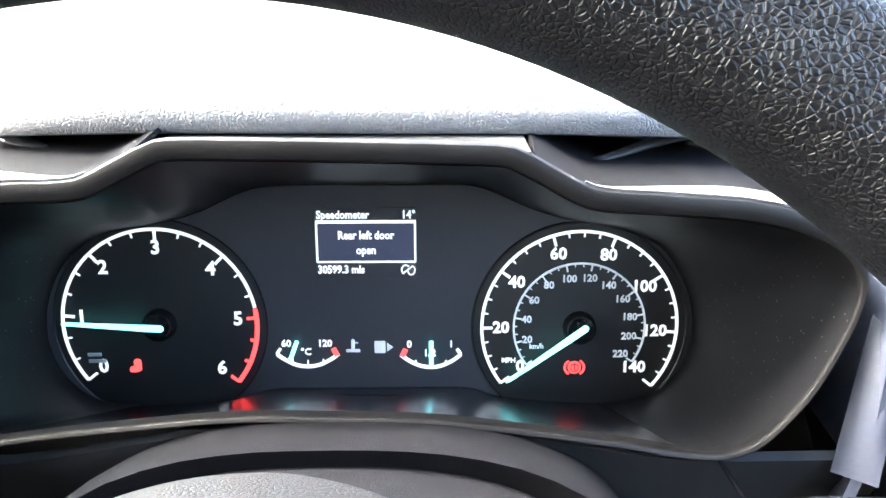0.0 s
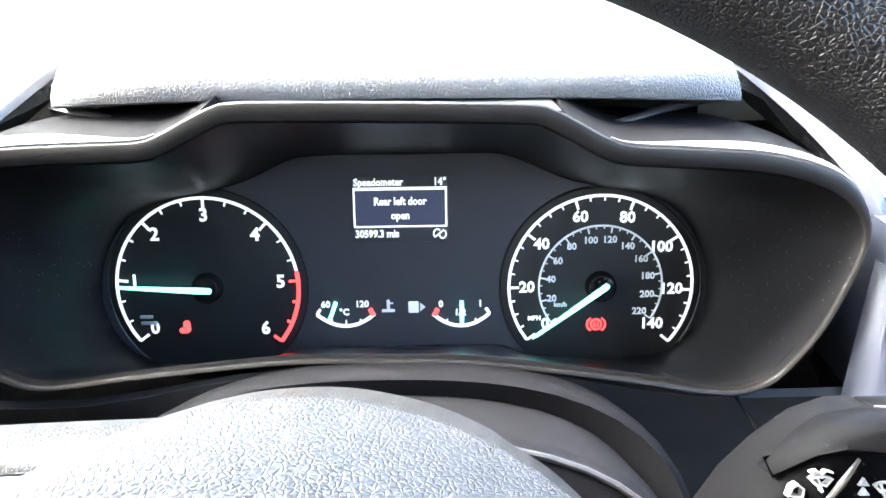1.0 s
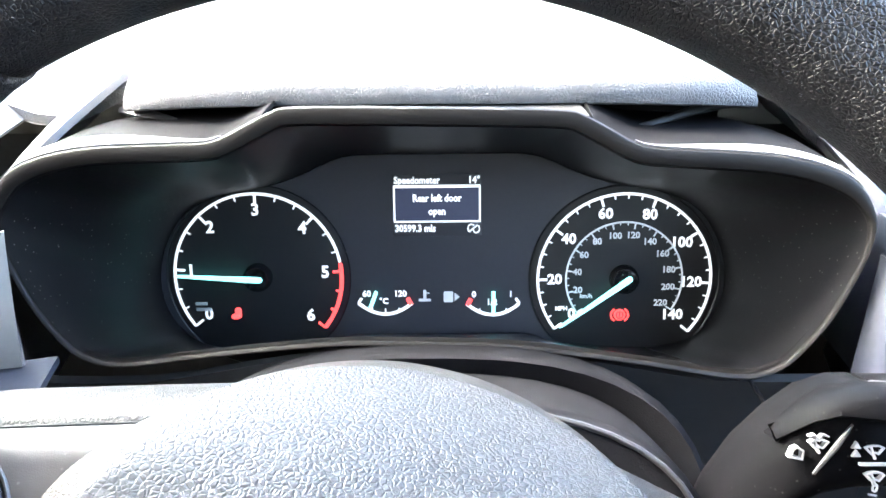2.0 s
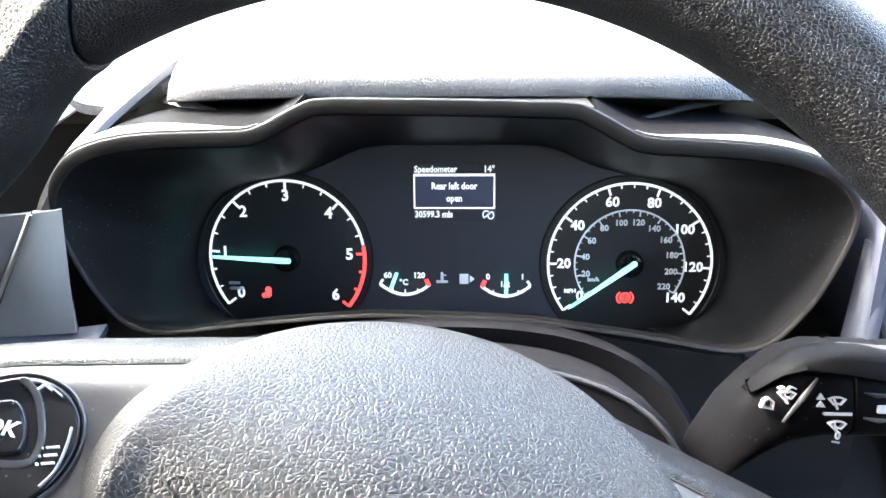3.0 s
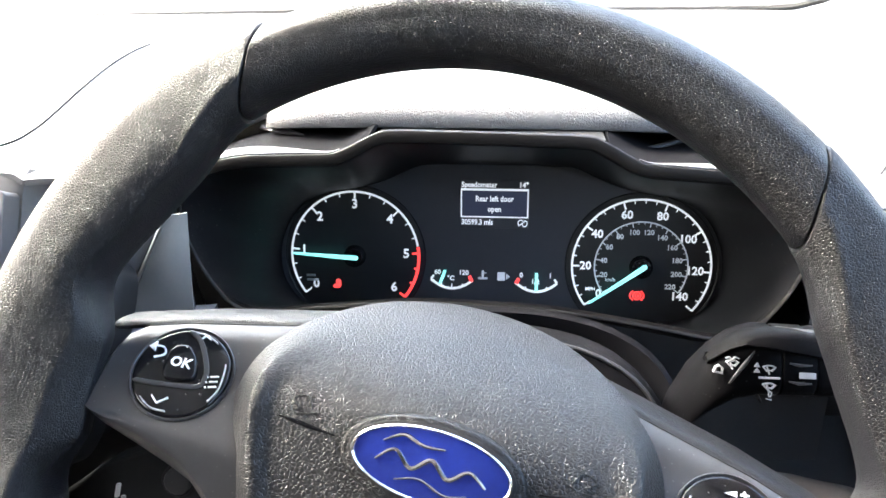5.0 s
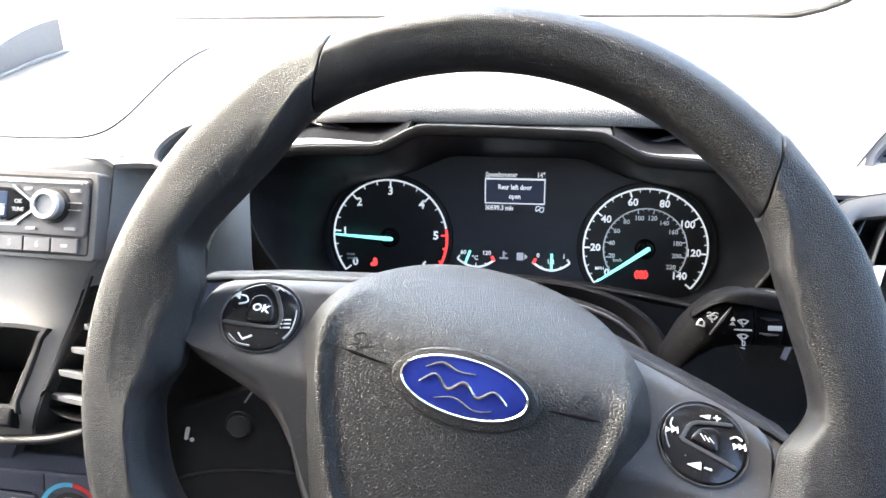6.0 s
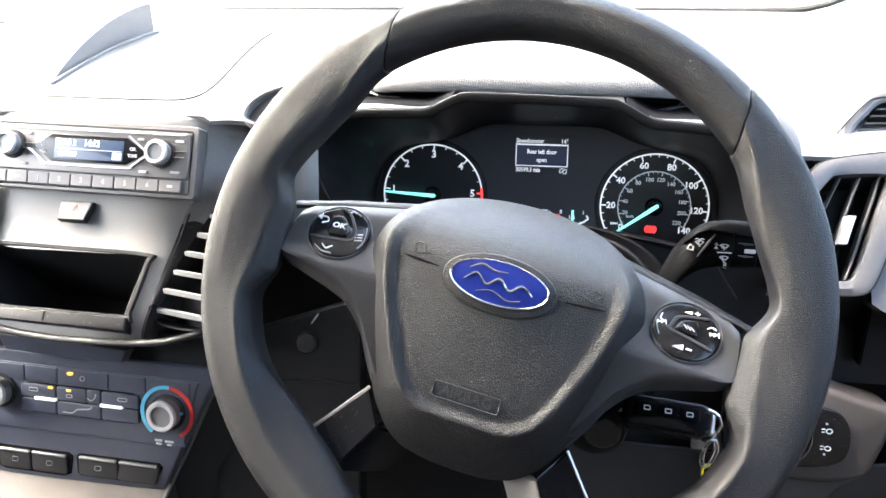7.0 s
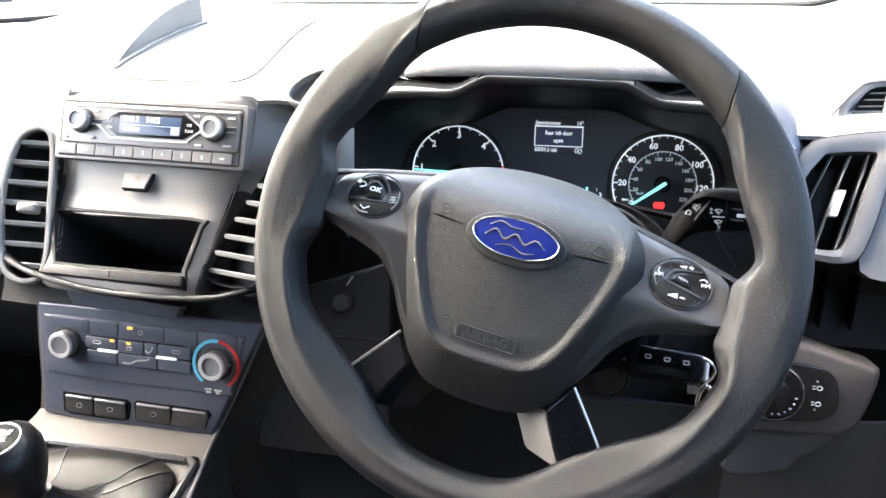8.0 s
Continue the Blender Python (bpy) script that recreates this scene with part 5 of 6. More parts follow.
part("driver_side", sheet(grid[:fold_row + 1][::-1], 0.003), DASH_SMOOTH, console, "smooth grey tower side towards the driver")
part("driver_side", sheet(grid[fold_row:][::-1], 0.003), BEZEL, console, "black lower tower side beside the vent")

radio = empty("car_radio", pose(-0.384, 0.2035, 0.9225, 66.5) @ pose(0, 0, 0, 0, 0, -1.3), "dark grey car radio with two silver knobs and a lit display", "radio")
part("surround", slab(rrect(0.0080, -0.0098, 0.1920, 0.0585, 0.003), -0.012, 0.0012, 0.0008), DARKSILVER, radio, "thin grey surround")
part("surround_gap", frame_ring(rrect(0.0080, -0.0102, 0.1835, 0.0520, 0.0025), 0.0012, 0.0004, 0.0016, 0.0002), BLACK, radio)
face = part("faceplate", slab(rrect(0.0085, -0.0052, 0.1790, 0.0370, 0.0025), -0.01, 0.0036, 0.0010), DARKSILVER, radio, "dark grey faceplate")
part("face_line", slab(rrect(0.0085, 0.0112, 0.172, 0.0014, 0.0005), 0.003, 0.0050, 0.0003), ALLOY, face, "bright upper edge line")
window = [(-0.0400, -0.0035), (-0.0235, 0.0070), (0.0440, 0.0068), (0.0610, -0.0045), (0.0440, -0.0150), (-0.0225, -0.0152)]
win = part("window", slab(window[::-1], 0.002, 0.0050, 0.0006), GLOSS, radio, "glossy black display window")
part("window_trim", strip(smooth_line([(-0.056, -0.0062), (-0.043, -0.0066), (-0.030, -0.0158), (-0.024, -0.0175), (0.043, -0.0175), (0.050, -0.0155), (0.062, -0.0068), (0.070, -0.0064)], 60), 0.0014, 0.003, 0.0054), ALLOY, win, "bright trim line")
part("window_trim", strip([(0.0455, 0.0085), (0.0610, -0.0030)], 0.0010, 0.003, 0.0054), ALLOY, win)
lcd = part("display", slab(rrect(0.0108, -0.0045, 0.0620, 0.0168, 0.001), 0.0045, 0.0054, 0.0002), LCD_BLUE, win, "blue lit radio display")
part("display_rule", slab(rrect(0.0108, -0.0048, 0.0600, 0.0005, 0.0001), 0.005, 0.0058, 0.0001), MARK_DIM, lcd)
words("DAB 2", -0.0170, 0.0004, 0.0066, 0.0055, lcd, MARK_DIM, "lettering", 0, "LEFT", 0.9)
words("14:12", 0.0062, 0.0004, 0.0072, 0.0055, lcd, MARK, "lettering", 0, "LEFT", 0.9)
part("station_bar", slab(rrect(-0.0080, -0.0088, 0.0165, 0.0040, 0.0006), 0.005, 0.0058, 0.0001), MARK_DIM, lcd)
part("status_box", slab(rrect(0.0365, -0.0088, 0.0080, 0.0058, 0.0005), 0.005, 0.0058, 0.0001), MARK_DIM, lcd)


def knob(cx, cy, r, h, parent, ring=KNOBRING, cap=KNOBCAP, z=0.004):
    base = part("knob_skirt", loft([[(x, y, q) for x, y in ellipse(cx, cy, k, n=40)] for q, k in ((z - 0.004, r * 1.22), (z + 0.0012, r * 1.20), (z + 0.0020, r * 1.02))], cap_end=True), BLACK, parent)
    k = part("knob", loft([[(x, y, q) for x, y in ellipse(cx, cy, m, n=40)] for q, m in ((z, r * 0.98), (z + h * 0.85, r * 0.95), (z + h, r * 0.90), (z + h, r * 0.70), (z + h - 0.0014, r * 0.64))], cap_end=True), cap, base, "round knob with a bright rim")
    part("knob_rim", loft([[(x, y, q) for x, y in ellipse(cx, cy, m, n=40)] for q, m in ((z + h * 0.80, r * 0.99), (z + h * 0.95, r * 0.985), (z + h + 0.0006, r * 0.92), (z + h + 0.0006, r * 0.70), (z + h - 0.001, r * 0.66))]), ring, k, "bright metal knob rim")
    return k


knob(-0.0600, -0.0032, 0.0098, 0.010, radio)
knob(0.0745, -0.0038, 0.0098, 0.010, radio)
for q in range(9):
    b = part("preset_button", slab(rrect(-0.0738 + 0.0197 * q, -0.0298, 0.0190, 0.0100, 0.0008), -0.002, 0.0034, 0.0008), DARKSILVER, radio, "", False)
    if 2 <= q <= 7:
        words(str(q - 1), -0.0738 + 0.0197 * q, -0.0298, 0.0058, 0.0035, b, PRINT_GREY, "numeral")
    else:
        part("button_mark", slab(rrect(-0.0738 + 0.0197 * q, -0.0298, 0.0050, 0.0022, 0.0006), 0.003, 0.0036, 0.0001), PRINT_GREY, b)
for x, y, w in ((-0.076, -0.019, 0.005), (-0.048, -0.0185, 0.006), (-0.046, 0.0065, 0.006), (0.056, 0.0065, 0.005), (0.090, 0.0065, 0.007), (0.060, -0.0195, 0.007), (0.088, -0.0185, 0.008)):
    part("small_mark", slab(rrect(x, y, w, 0.0020, 0.0004), 0.003, 0.0052, 0.0001), PRINT_GREY, face)
part("power_mark", frame_ring(ellipse(-0.0310, -0.0015, 0.0020, n=20), 0.0005, 0.0045, 0.0054, 0.0001), PRINT_GREY, win)
words("VOL", -0.0305, -0.0078, 0.0036, 0.0053, win, PRINT_GREY, "lettering", 0, "CENTER", 1.0)
words("OK", 0.0500, -0.0022, 0.0038, 0.0053, win, PRINT_GREY, "lettering", 0, "CENTER", 1.0)
words("TUNE", 0.0500, -0.0076, 0.0036, 0.0053, win, PRINT_GREY, "lettering", 0, "CENTER", 0.9)
for x in (-0.046, 0.0885):
    for y in (-0.0015, -0.0062):
        part("side_rule", slab(rrect(x, y, 0.012, 0.0007, 0.0002), 0.003, 0.0050, 0.0001), ALLOY, face)

hazard = empty("hazard_switch", pose(-0.3870, 0.1868, 0.8712, 90 - 44), "silver hazard warning switch with a red triangle", "switch")
hz = [(-0.0135, -0.0092), (0.0092, -0.0096), (0.0130, 0.0064), (-0.0158, 0.0066)]
part("switch_frame", slab(inset(hz, -0.0007), -0.004, 0.0012, 0.0006), BLACK, hazard)
part("button", slab(hz, -0.003, 0.0022, 0.0008), SILVER, hazard, "silver switch cap", False)
part("triangle", strip([(-0.0028, -0.0020), (0.0032, -0.0020), (0.0, 0.0034), (-0.0032, -0.0020)], 0.0006, 0.0015, 0.0026), FAINT_RED, hazard, "red warning triangle")

cubby = empty("storage_cubby", CUBBY_AT, "open black storage cubby below the radio", "cubby")
CB = smooth_line([(-0.0655, -0.0302), (-0.005, -0.0318), (0.0545, -0.0325), (0.0592, -0.0290), (0.0650, 0.0105), (0.0610, 0.0178), (-0.010, 0.0196), (-0.0770, 0.0206), (-0.0845, 0.0160), (-0.0715, -0.0250)], 90, True)
part("cubby_frame", frame_ring(inset(CB, -0.0030), 0.0036, -0.008, 0.0008, 0.0006), BLACK, cubby, "grey cubby edge")
part("cubby_inside", loft([[(x, y, 0.0) for x, y in inset(CB, 0.0012)], [(x, y - 0.01, -0.10) for x, y in inset(CB, 0.008)]], cap_end=True), WELL, cubby, "deep black inside")
lipp = part("cubby_lip", slab([(-0.0800, -0.0425), (0.0640, -0.0462), (0.0620, -0.0345), (-0.0760, -0.0322)], -0.006, 0.0040, 0.0022), BEZEL, cubby, "dark grey lower lip")
part("lip_mark", box(-0.0100, -0.0088, -0.0420, -0.0345, 0.0030, 0.0044), SOFT, lipp)


def slatted_vent(name, m, poly, count, parent_label, slat_mat, lean, grip_at=None, frame_mat=DARKSILVER):
    """An air outlet: dark box, frame, horizontal or raked slats and a bright slider."""
    v = empty(name, m, parent_label, "air vent", "dashboard air vents")
    part("vent_box", loft([[(x, y, 0.0) for x, y in poly], [(x, y, -0.05) for x, y in inset(poly, 0.006)]], cap_end=True), WELL, v, "dark vent box")
    part("vent_back", slab(inset(poly, 0.0005), -0.030, -0.022, 0.0004), WELL, v)
    if frame_mat:
        part("vent_frame", frame_ring(inset(poly, -0.004), 0.0050, -0.004, 0.0030, 0.0012), frame_mat, v, "vent frame")
    lo, hi = min(p[1] for p in poly), max(p[1] for p in poly)
    for q in range(count):
        y = lo + (hi - lo) * (q + 0.7) / (count + 0.4)
        xs_at = []
        for a, b in zip(poly, poly[1:] + poly[:1]):
            if (a[1] - y) * (b[1] - y) <= 0 and abs(a[1] - b[1]) > 1e-9:
                xs_at.append(a[0] + (b[0] - a[0]) * (y - a[1]) / (b[1] - a[1]))
        if len(xs_at) < 2:
            continue
        x0, x1 = min(xs_at), max(xs_at)
        bm = loft([[(x, y - 0.0020, -0.016), (x, y + 0.0022, -0.016), (x, y + 0.0030 + lean, -0.002), (x, y + 0.0018 + lean, 0.0002), (x, y - 0.0016 + lean, -0.0010)] for x in (x0, x1)], cap_start=True, cap_end=True)
        part("slat", bm, slat_mat, v)
    if grip_at:
        part("slider", slab(rrect(grip_at[0], grip_at[1], 0.018, 0.010, 0.003), -0.004, 0.0075, 0.003), SILVER, v, "bright slider tab")
    return v


rv = smooth_line([(-0.034, -0.064), (0.012, -0.066), (0.030, -0.045), (0.038, 0.0), (0.040, 0.045), (0.034, 0.062), (0.018, 0.066), (0.004, 0.030), (-0.022, -0.020)], 60, True)
slatted_vent("air_vent", pose(-0.270, 0.172, 0.852, 90 - 27, 0, -12), rv, 8, "black air vent with grey horizontal slats beside the console", SLAT, 0.0, None, None)
lv = smooth_line([(-0.014, -0.064), (0.018, -0.066), (0.018, 0.0), (0.012, 0.062), (-0.006, 0.068), (-0.020, 0.050), (-0.026, 0.0)], 60, True)
slatted_vent("air_vent", pose(-0.493, 0.168, 0.850, 90 - 27, 0, 12) @ pose(0, 0, 0, 0, 0, -5), lv, 7, "black air vent with pale horizontal slats on the passenger side", SLAT, 0.0, (0.0, -0.006), SILVER)
oval = empty("vent_ring", pose(-0.222, 0.232, 0.952, 90 - 40, 25, -20), "grey oval vent outlet ring", "air vent")
part("ring", frame_ring(ellipse(0, 0, 0.030, 0.016, 40, 55), 0.004, -0.012, 0.004, 0.0015), DASH_SMOOTH, oval)
part("inside", slab(ellipse(0, 0, 0.027, 0.013, 40, 55), -0.012, -0.004, 0.001), DARKSILVER, oval)
part("tab", slab(rrect(0.002, 0.004, 0.012, 0.014, 0.003), -0.006, 0.001, 0.002), DARKSILVER, oval)

# lower lip under the cubby, glossy recess and the climate panel
lip_line = smooth_line([(-0.545, 0.175, 0.822), (-0.5215, 0.150, 0.810), (-0.490, 0.135, 0.7985), (-0.4465, 0.128, 0.7905), (-0.390, 0.1255, 0.7845), (-0.3125, 0.128, 0.7845), (-0.279, 0.1345, 0.788), (-0.258, 0.150, 0.791)], 60)
part("fascia_lip", tube(lip_line, 0.0036, 12, squash=0.6), BEZEL, console, "curved grey lower edge of the fascia")
part("gloss_recess", sheet([[(x, 0.17 + 0.3 * abs(x + 0.385) ** 2 + d, z) for x in [-0.555 + 0.290 * i / 20 for i in range(21)]] for d, z in ((-0.008, 0.742), (0.0, 0.755), (0.004, 0.768), (-0.02, 0.778))], 0.003), KNEE, console, "black recess under the fascia")
part("recess_flap", slab([(-0.0527, -0.0016), (0.0000, -0.0040), (0.0553, -0.0050), (0.0603, 0.0060), (-0.0619, 0.0126)], -0.010, 0.0015, 0.001), PANEL, console, "dark grey flap in the recess").matrix_basis = pose(-0.400, 0.150, 0.757, 75)

CLIMATE_AT = pose(-0.318, 0.154, 0.705, 78) @ pose(0, 0, 0, 0, 0, -1.1)
climate = empty("climate_panel", CLIMATE_AT, "dark climate control panel with two round knobs", "climate control")
part("panel", slab([(-0.1865, -0.0745), (-0.1050, -0.0790), (-0.0010, -0.0745), (0.0180, -0.0330), (0.0520, 0.0420), (-0.0500, 0.0425), (-0.1885, 0.0400)], -0.02, 0.0, 0.003), PANEL, climate, "dark blue-grey control panel")
plate = part("control_plate", slab(smooth_line([(-0.1740, -0.0305), (-0.080, -0.0312), (0.0130, -0.0300), (0.0200, -0.0255), (0.0315, 0.0235), (0.0270, 0.0290), (-0.080, 0.0290), (-0.1740, 0.0288), (-0.1795, 0.0230), (-0.1795, -0.0245)], 90, True), -0.004, 0.0018, 0.0010), PANEL, climate, "raised control plate")
for x0, x1 in ((-0.1770, -0.1300), (-0.1290, -0.0982), (-0.0972, -0.0492), (-0.0482, -0.0145), (-0.0135, 0.0260)):
    part("upper_button", slab(rrect((x0 + x1) / 2, 0.0213, x1 - x0, 0.0136, 0.0010), 0.0, 0.0028, 0.0006), PANEL, climate)
part("button_field", slab(rrect(-0.0765, -0.0006, 0.1150, 0.0275, 0.0090, 6), 0.0, 0.0026, 0.0008), SOFT, climate, "dark gap round the buttons")
for x0, x1, y0, y1 in ((-0.1325, -0.0990, 0.0000, 0.0122), (-0.0978, -0.0700, 0.0000, 0.0122), (-0.0690, -0.0560, 0.0000, 0.0122), (-0.0550, -0.0205, 0.0000, 0.0122),
                       (-0.1325, -0.0990, -0.0132, -0.0012), (-0.0978, -0.0560, -0.0132, -0.0012), (-0.0550, -0.0205, -0.0132, -0.0012)):
    part("button", slab(rrect((x0 + x1) / 2, (y0 + y1) / 2, x1 - x0, y1 - y0, 0.0016), 0.001, 0.0044, 0.0008), PANEL, climate)
for x in (-0.1085, -0.0455):
    part("white_bar", slab(rrect(x, 0.0000, 0.0210, 0.0026, 0.0006), 0.003, 0.0056, 0.0003), MARK, climate, "white indicator bar")
for x, y in ((-0.0843, 0.0252), (-0.1034, 0.0108), (-0.0858, 0.0100)):
    part("amber_light", slab(rrect(x, y, 0.0046, 0.0022, 0.0006), 0.002, 0.0050, 0.0002), AMBER, climate, "lit amber indicator")
part("button_mark", frame_ring(ellipse(-0.0735, 0.0215, 0.0024, n=20), 0.0006, 0.002, 0.0034, 0.0001), PRINT_GREY, climate)
for x, y, w in ((-0.1200, 0.0075, 0.0090), (-0.0855, 0.0050, 0.0060), (-0.0350, 0.0072, 0.0090)):
    part("button_mark", frame_ring(rrect(x, y, w, 0.0034, 0.0012), 0.0006, 0.003, 0.0050, 0.0001), PRINT_GREY, climate)
part("button_mark", strip(smooth_line([(-0.092, -0.0100), (-0.083, -0.0100), (-0.078, -0.0065), (-0.067, -0.0050), (-0.064, -0.0030)], 14), 0.0012, 0.003, 0.0050), PRINT_GREY, climate)
part("button_mark", strip(smooth_line([(-0.068, 0.0050), (-0.0645, 0.0030), (-0.0610, 0.0060), (-0.0600, 0.0095)], 14), 0.0009, 0.003, 0.0050), PRINT_GREY, climate)
knob(-0.1545, 0.0030, 0.0130, 0.012, climate, z=0.002)
knob(0.0055, 0.0000, 0.0135, 0.012, climate, z=0.002)
part("knob_pointer", strip([(0.0150, 0.0005), (0.0205, 0.0010)], 0.0016, 0.002, 0.0060), COLD, climate)
part("cold_arc", arc(0.0050, -0.0008, 0.0228, 84, 232, 0.0032, 0.001, 0.0030, 30), COLD, climate, "pale blue temperature scale")
part("hot_arc", arc(0.0050, -0.0008, 0.0228, 84, -58, 0.0032, 0.001, 0.0030, 30), HOT, climate, "red temperature scale")
for x, y, w in ((-0.0035, -0.0265, 0.007), (0.0065, -0.0268, 0.008), (-0.0030, -0.0295, 0.005), (0.0065, -0.0297, 0.004)):
    part("scale_mark", slab(rrect(x, y, w, 0.0018, 0.0004), 0.001, 0.0026, 0.0001), PRINT_GREY, climate)
for turned, at, halves in ((0, (-0.1255, -0.0612), ((-0.0340, -0.0028), (-0.0018, 0.0335))), (1, (-0.0440, -0.0600), ((-0.0370, 0.0006), (0.0016, 0.0390)))):
    sw = empty("console_switch", CLIMATE_AT @ pose(*at, 0), "pair of black console switches with bright top edges", "switch", "console switches")
    outline = [(-0.0375, -0.0085), (-0.0300, -0.0112), (0.0290, -0.0112), (0.0360, -0.0080), (0.0385, 0.0090), (0.0340, 0.0118), (-0.0380, 0.0118)] if not turned else \
              [(-0.0395, -0.0075), (-0.0360, -0.0100), (0.0270, -0.0100), (0.0355, -0.0060), (0.0430, 0.0075), (0.0400, 0.0112), (-0.0370, 0.0112), (-0.0402, 0.0080)]
    part("switch_frame", slab(outline, -0.01, 0.0006, 0.0006), SOFT, sw, "dark frame")
    for h, (x0, x1) in enumerate(halves):
        b = part("switch_button", slab(rrect((x0 + x1) / 2, 0.0002, x1 - x0, 0.0185, 0.0035, 4, 0.25 if (turned and h) else 0.0), -0.004, 0.0022, 0.0010), BLACK, sw)
        part("button_edge", slab(rrect((x0 + x1) / 2, 0.0085, x1 - x0 - 0.002, 0.0022, 0.0008), 0.001, 0.0034, 0.0006), ALLOY, b, "bright top edge")
        if not (turned and h):
            part("button_mark", frame_ring(rrect((x0 + x1) / 2, 0.0000, 0.0062, 0.0048, 0.0012, 3, 0.2), 0.0006, 0.001, 0.0026, 0.0001), PRINT_FAINT, b)

# console base: sloping tray edge, dark side wall, gear lever
edge_yz = [(0.174, 0.752), (0.166, 0.715), (0.155, 0.660), (0.146, 0.634), (0.122, 0.630), (0.060, 0.621), (-0.10, 0.602), (-0.60, 0.585)]
edge_x = [-0.262, -0.278, -0.304, -0.317, -0.314, -0.303, -0.300, -0.300]
grid = [[(-0.515 + (ex + 0.515) * i / 12, y, z) for i in range(13)] for (y, z), ex in zip(edge_yz, edge_x)]
part("console_base", sheet(grid[::-1], 0.006), TAUPE, console, "taupe plastic console base")
part("console_side", sheet([[(ex + 0.001 + 0.012 * g, y + 0.004, z - (z - 0.32) * g) for (y, z), ex in zip(edge_yz, edge_x)] for g in (0, 0.15, 0.5, 1.0)], 0.004), BLACK, console, "dark console side wall")
part("console_edge", tube([(ex, y, z + 0.001) for (y, z), ex in zip(edge_yz, edge_x)], 0.0020, 8), DARKSILVER, console, "thin bright console edge")

shifter = empty("gear_lever", pose(-0.396, 0.040, 0.6205, 9), "black gear lever with a pleated leatherette gaiter", "gear lever")
rings = []
for k, (w, d, z, jx, jy) in enumerate(((0.078, 0.060, 0.000, 0, 0), (0.0765, 0.0585, 0.005, 0, 0), (0.071, 0.053, 0.0085, 0, 0), (0.058, 0.042, 0.0095, -0.004, -0.004), (0.043, 0.031, 0.0080, -0.008, -0.010), (0.029, 0.022, 0.0110, -0.014, -0.018), (0.018, 0.016, 0.022, -0.017, -0.021), (0.012, 0.012, 0.034, -0.018, -0.022))):
    ring = []
    for q in range(64):
        g = 2 * math.pi * q / 64
        u, v = math.cos(g), math.sin(g)
        m = (abs(u) ** 3.2 + abs(v) ** 3.2) ** (-1 / 3.2)
        fold = 1 + 0.09 * math.sin(4 * g + 0.8 * k) * ease(1, 4, k)
        ring.append((jx + w * u * m * fold, jy + d * v * m * fold, z))
    rings.append(ring)
part("gaiter", loft(rings, cap_end=True), GAITER, shifter, "shiny black leatherette gaiter")
part("gaiter_frame", frame_ring(smooth_line(rrect(0, 0, 0.168, 0.132, 0.014), 60, True), 0.007, -0.004, 0.004, 0.002), SATIN, shifter)
for q in (7, 10, 22, 25):
    part("gaiter_seam", tube(smooth_line([(r[q][0], r[q][1], r[q][2] + 0.0004) for r in rings[1:7]], 20), 0.0007, 6), SATIN, shifter)
part("lever_collar", tube([(-0.018, -0.022, 0.030), (-0.022, -0.030, 0.043)], 0.0135, 20), CHROME, shifter, "bright lever collar")
knobr = [[(-0.018 + x, -0.034 + y * 1.1, z - 0.026) for x, y in ellipse(0, 0, r, n=32)] for z, r in ((0.062, 0.014), (0.070, 0.019), (0.084, 0.025), (0.100, 0.0295), (0.114, 0.0300), (0.124, 0.0270), (0.130, 0.0190), (0.132, 0.0080))]
knob_part = part("lever_knob", loft(knobr, cap_end=True), GAITER, shifter, "rounded black leather lever knob")
part("knob_plate", slab(ellipse(-0.018, -0.034, 0.0185, n=32), 0.096, 0.1050, 0.001, 0.001), STALK, knob_part, "black gear pattern plate")
part("plate_ring", frame_ring(ellipse(-0.018, -0.034, 0.0200, n=36), 0.0016, 0.096, 0.1050, 0.0005), ALLOY, knob_part, "bright plate ring")
words("5", -0.010, -0.026, 0.0070, 0.1066, knob_part, PRINT, "numeral")
part("pattern_mark", strip([(-0.028, -0.034), (-0.008, -0.034)], 0.0010, 0.105, 0.1064), PRINT, knob_part)

# ---- beside the door: vents, dark recess, light switch panel ----
right = empty("dash_end", Matrix.Identity(4), "grey dash end panel beside the driver's door", "dash panel")
vent_m = pose(0.243, 0.268, 0.858, 90 - 28)
OPEN = smooth_line([(-0.0345, -0.0400), (-0.012, -0.0420), (-0.0035, -0.034), (0.0040, -0.010), (0.0130, 0.020), (0.0185, 0.040), (0.0150, 0.0455), (-0.019, 0.0430), (-0.026, 0.038), (-0.038, 0.020), (-0.0415, -0.005), (-0.0395, -0.030)], 80, True)
OUTER = smooth_line([(-0.0400, -0.0475), (-0.028, -0.0505), (-0.010, -0.0525), (0.0060, -0.0470), (0.0175, -0.019), (0.0270, 0.020), (0.0320, 0.056), (0.0260, 0.0630), (-0.0217, 0.0560), (-0.037, 0.0480), (-0.0457, 0.033), (-0.0500, -0.002)], 80, True)
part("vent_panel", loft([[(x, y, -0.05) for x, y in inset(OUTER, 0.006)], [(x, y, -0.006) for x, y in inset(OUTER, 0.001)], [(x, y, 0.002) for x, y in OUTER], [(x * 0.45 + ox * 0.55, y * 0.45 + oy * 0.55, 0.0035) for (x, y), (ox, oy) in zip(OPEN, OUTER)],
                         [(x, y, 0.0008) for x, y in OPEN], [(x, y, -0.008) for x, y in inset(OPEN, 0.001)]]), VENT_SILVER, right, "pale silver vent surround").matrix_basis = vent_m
vent_r = empty("air_vent", vent_m, "black air vent with upright slats in a silver surround", "air vent", "dashboard air vents")
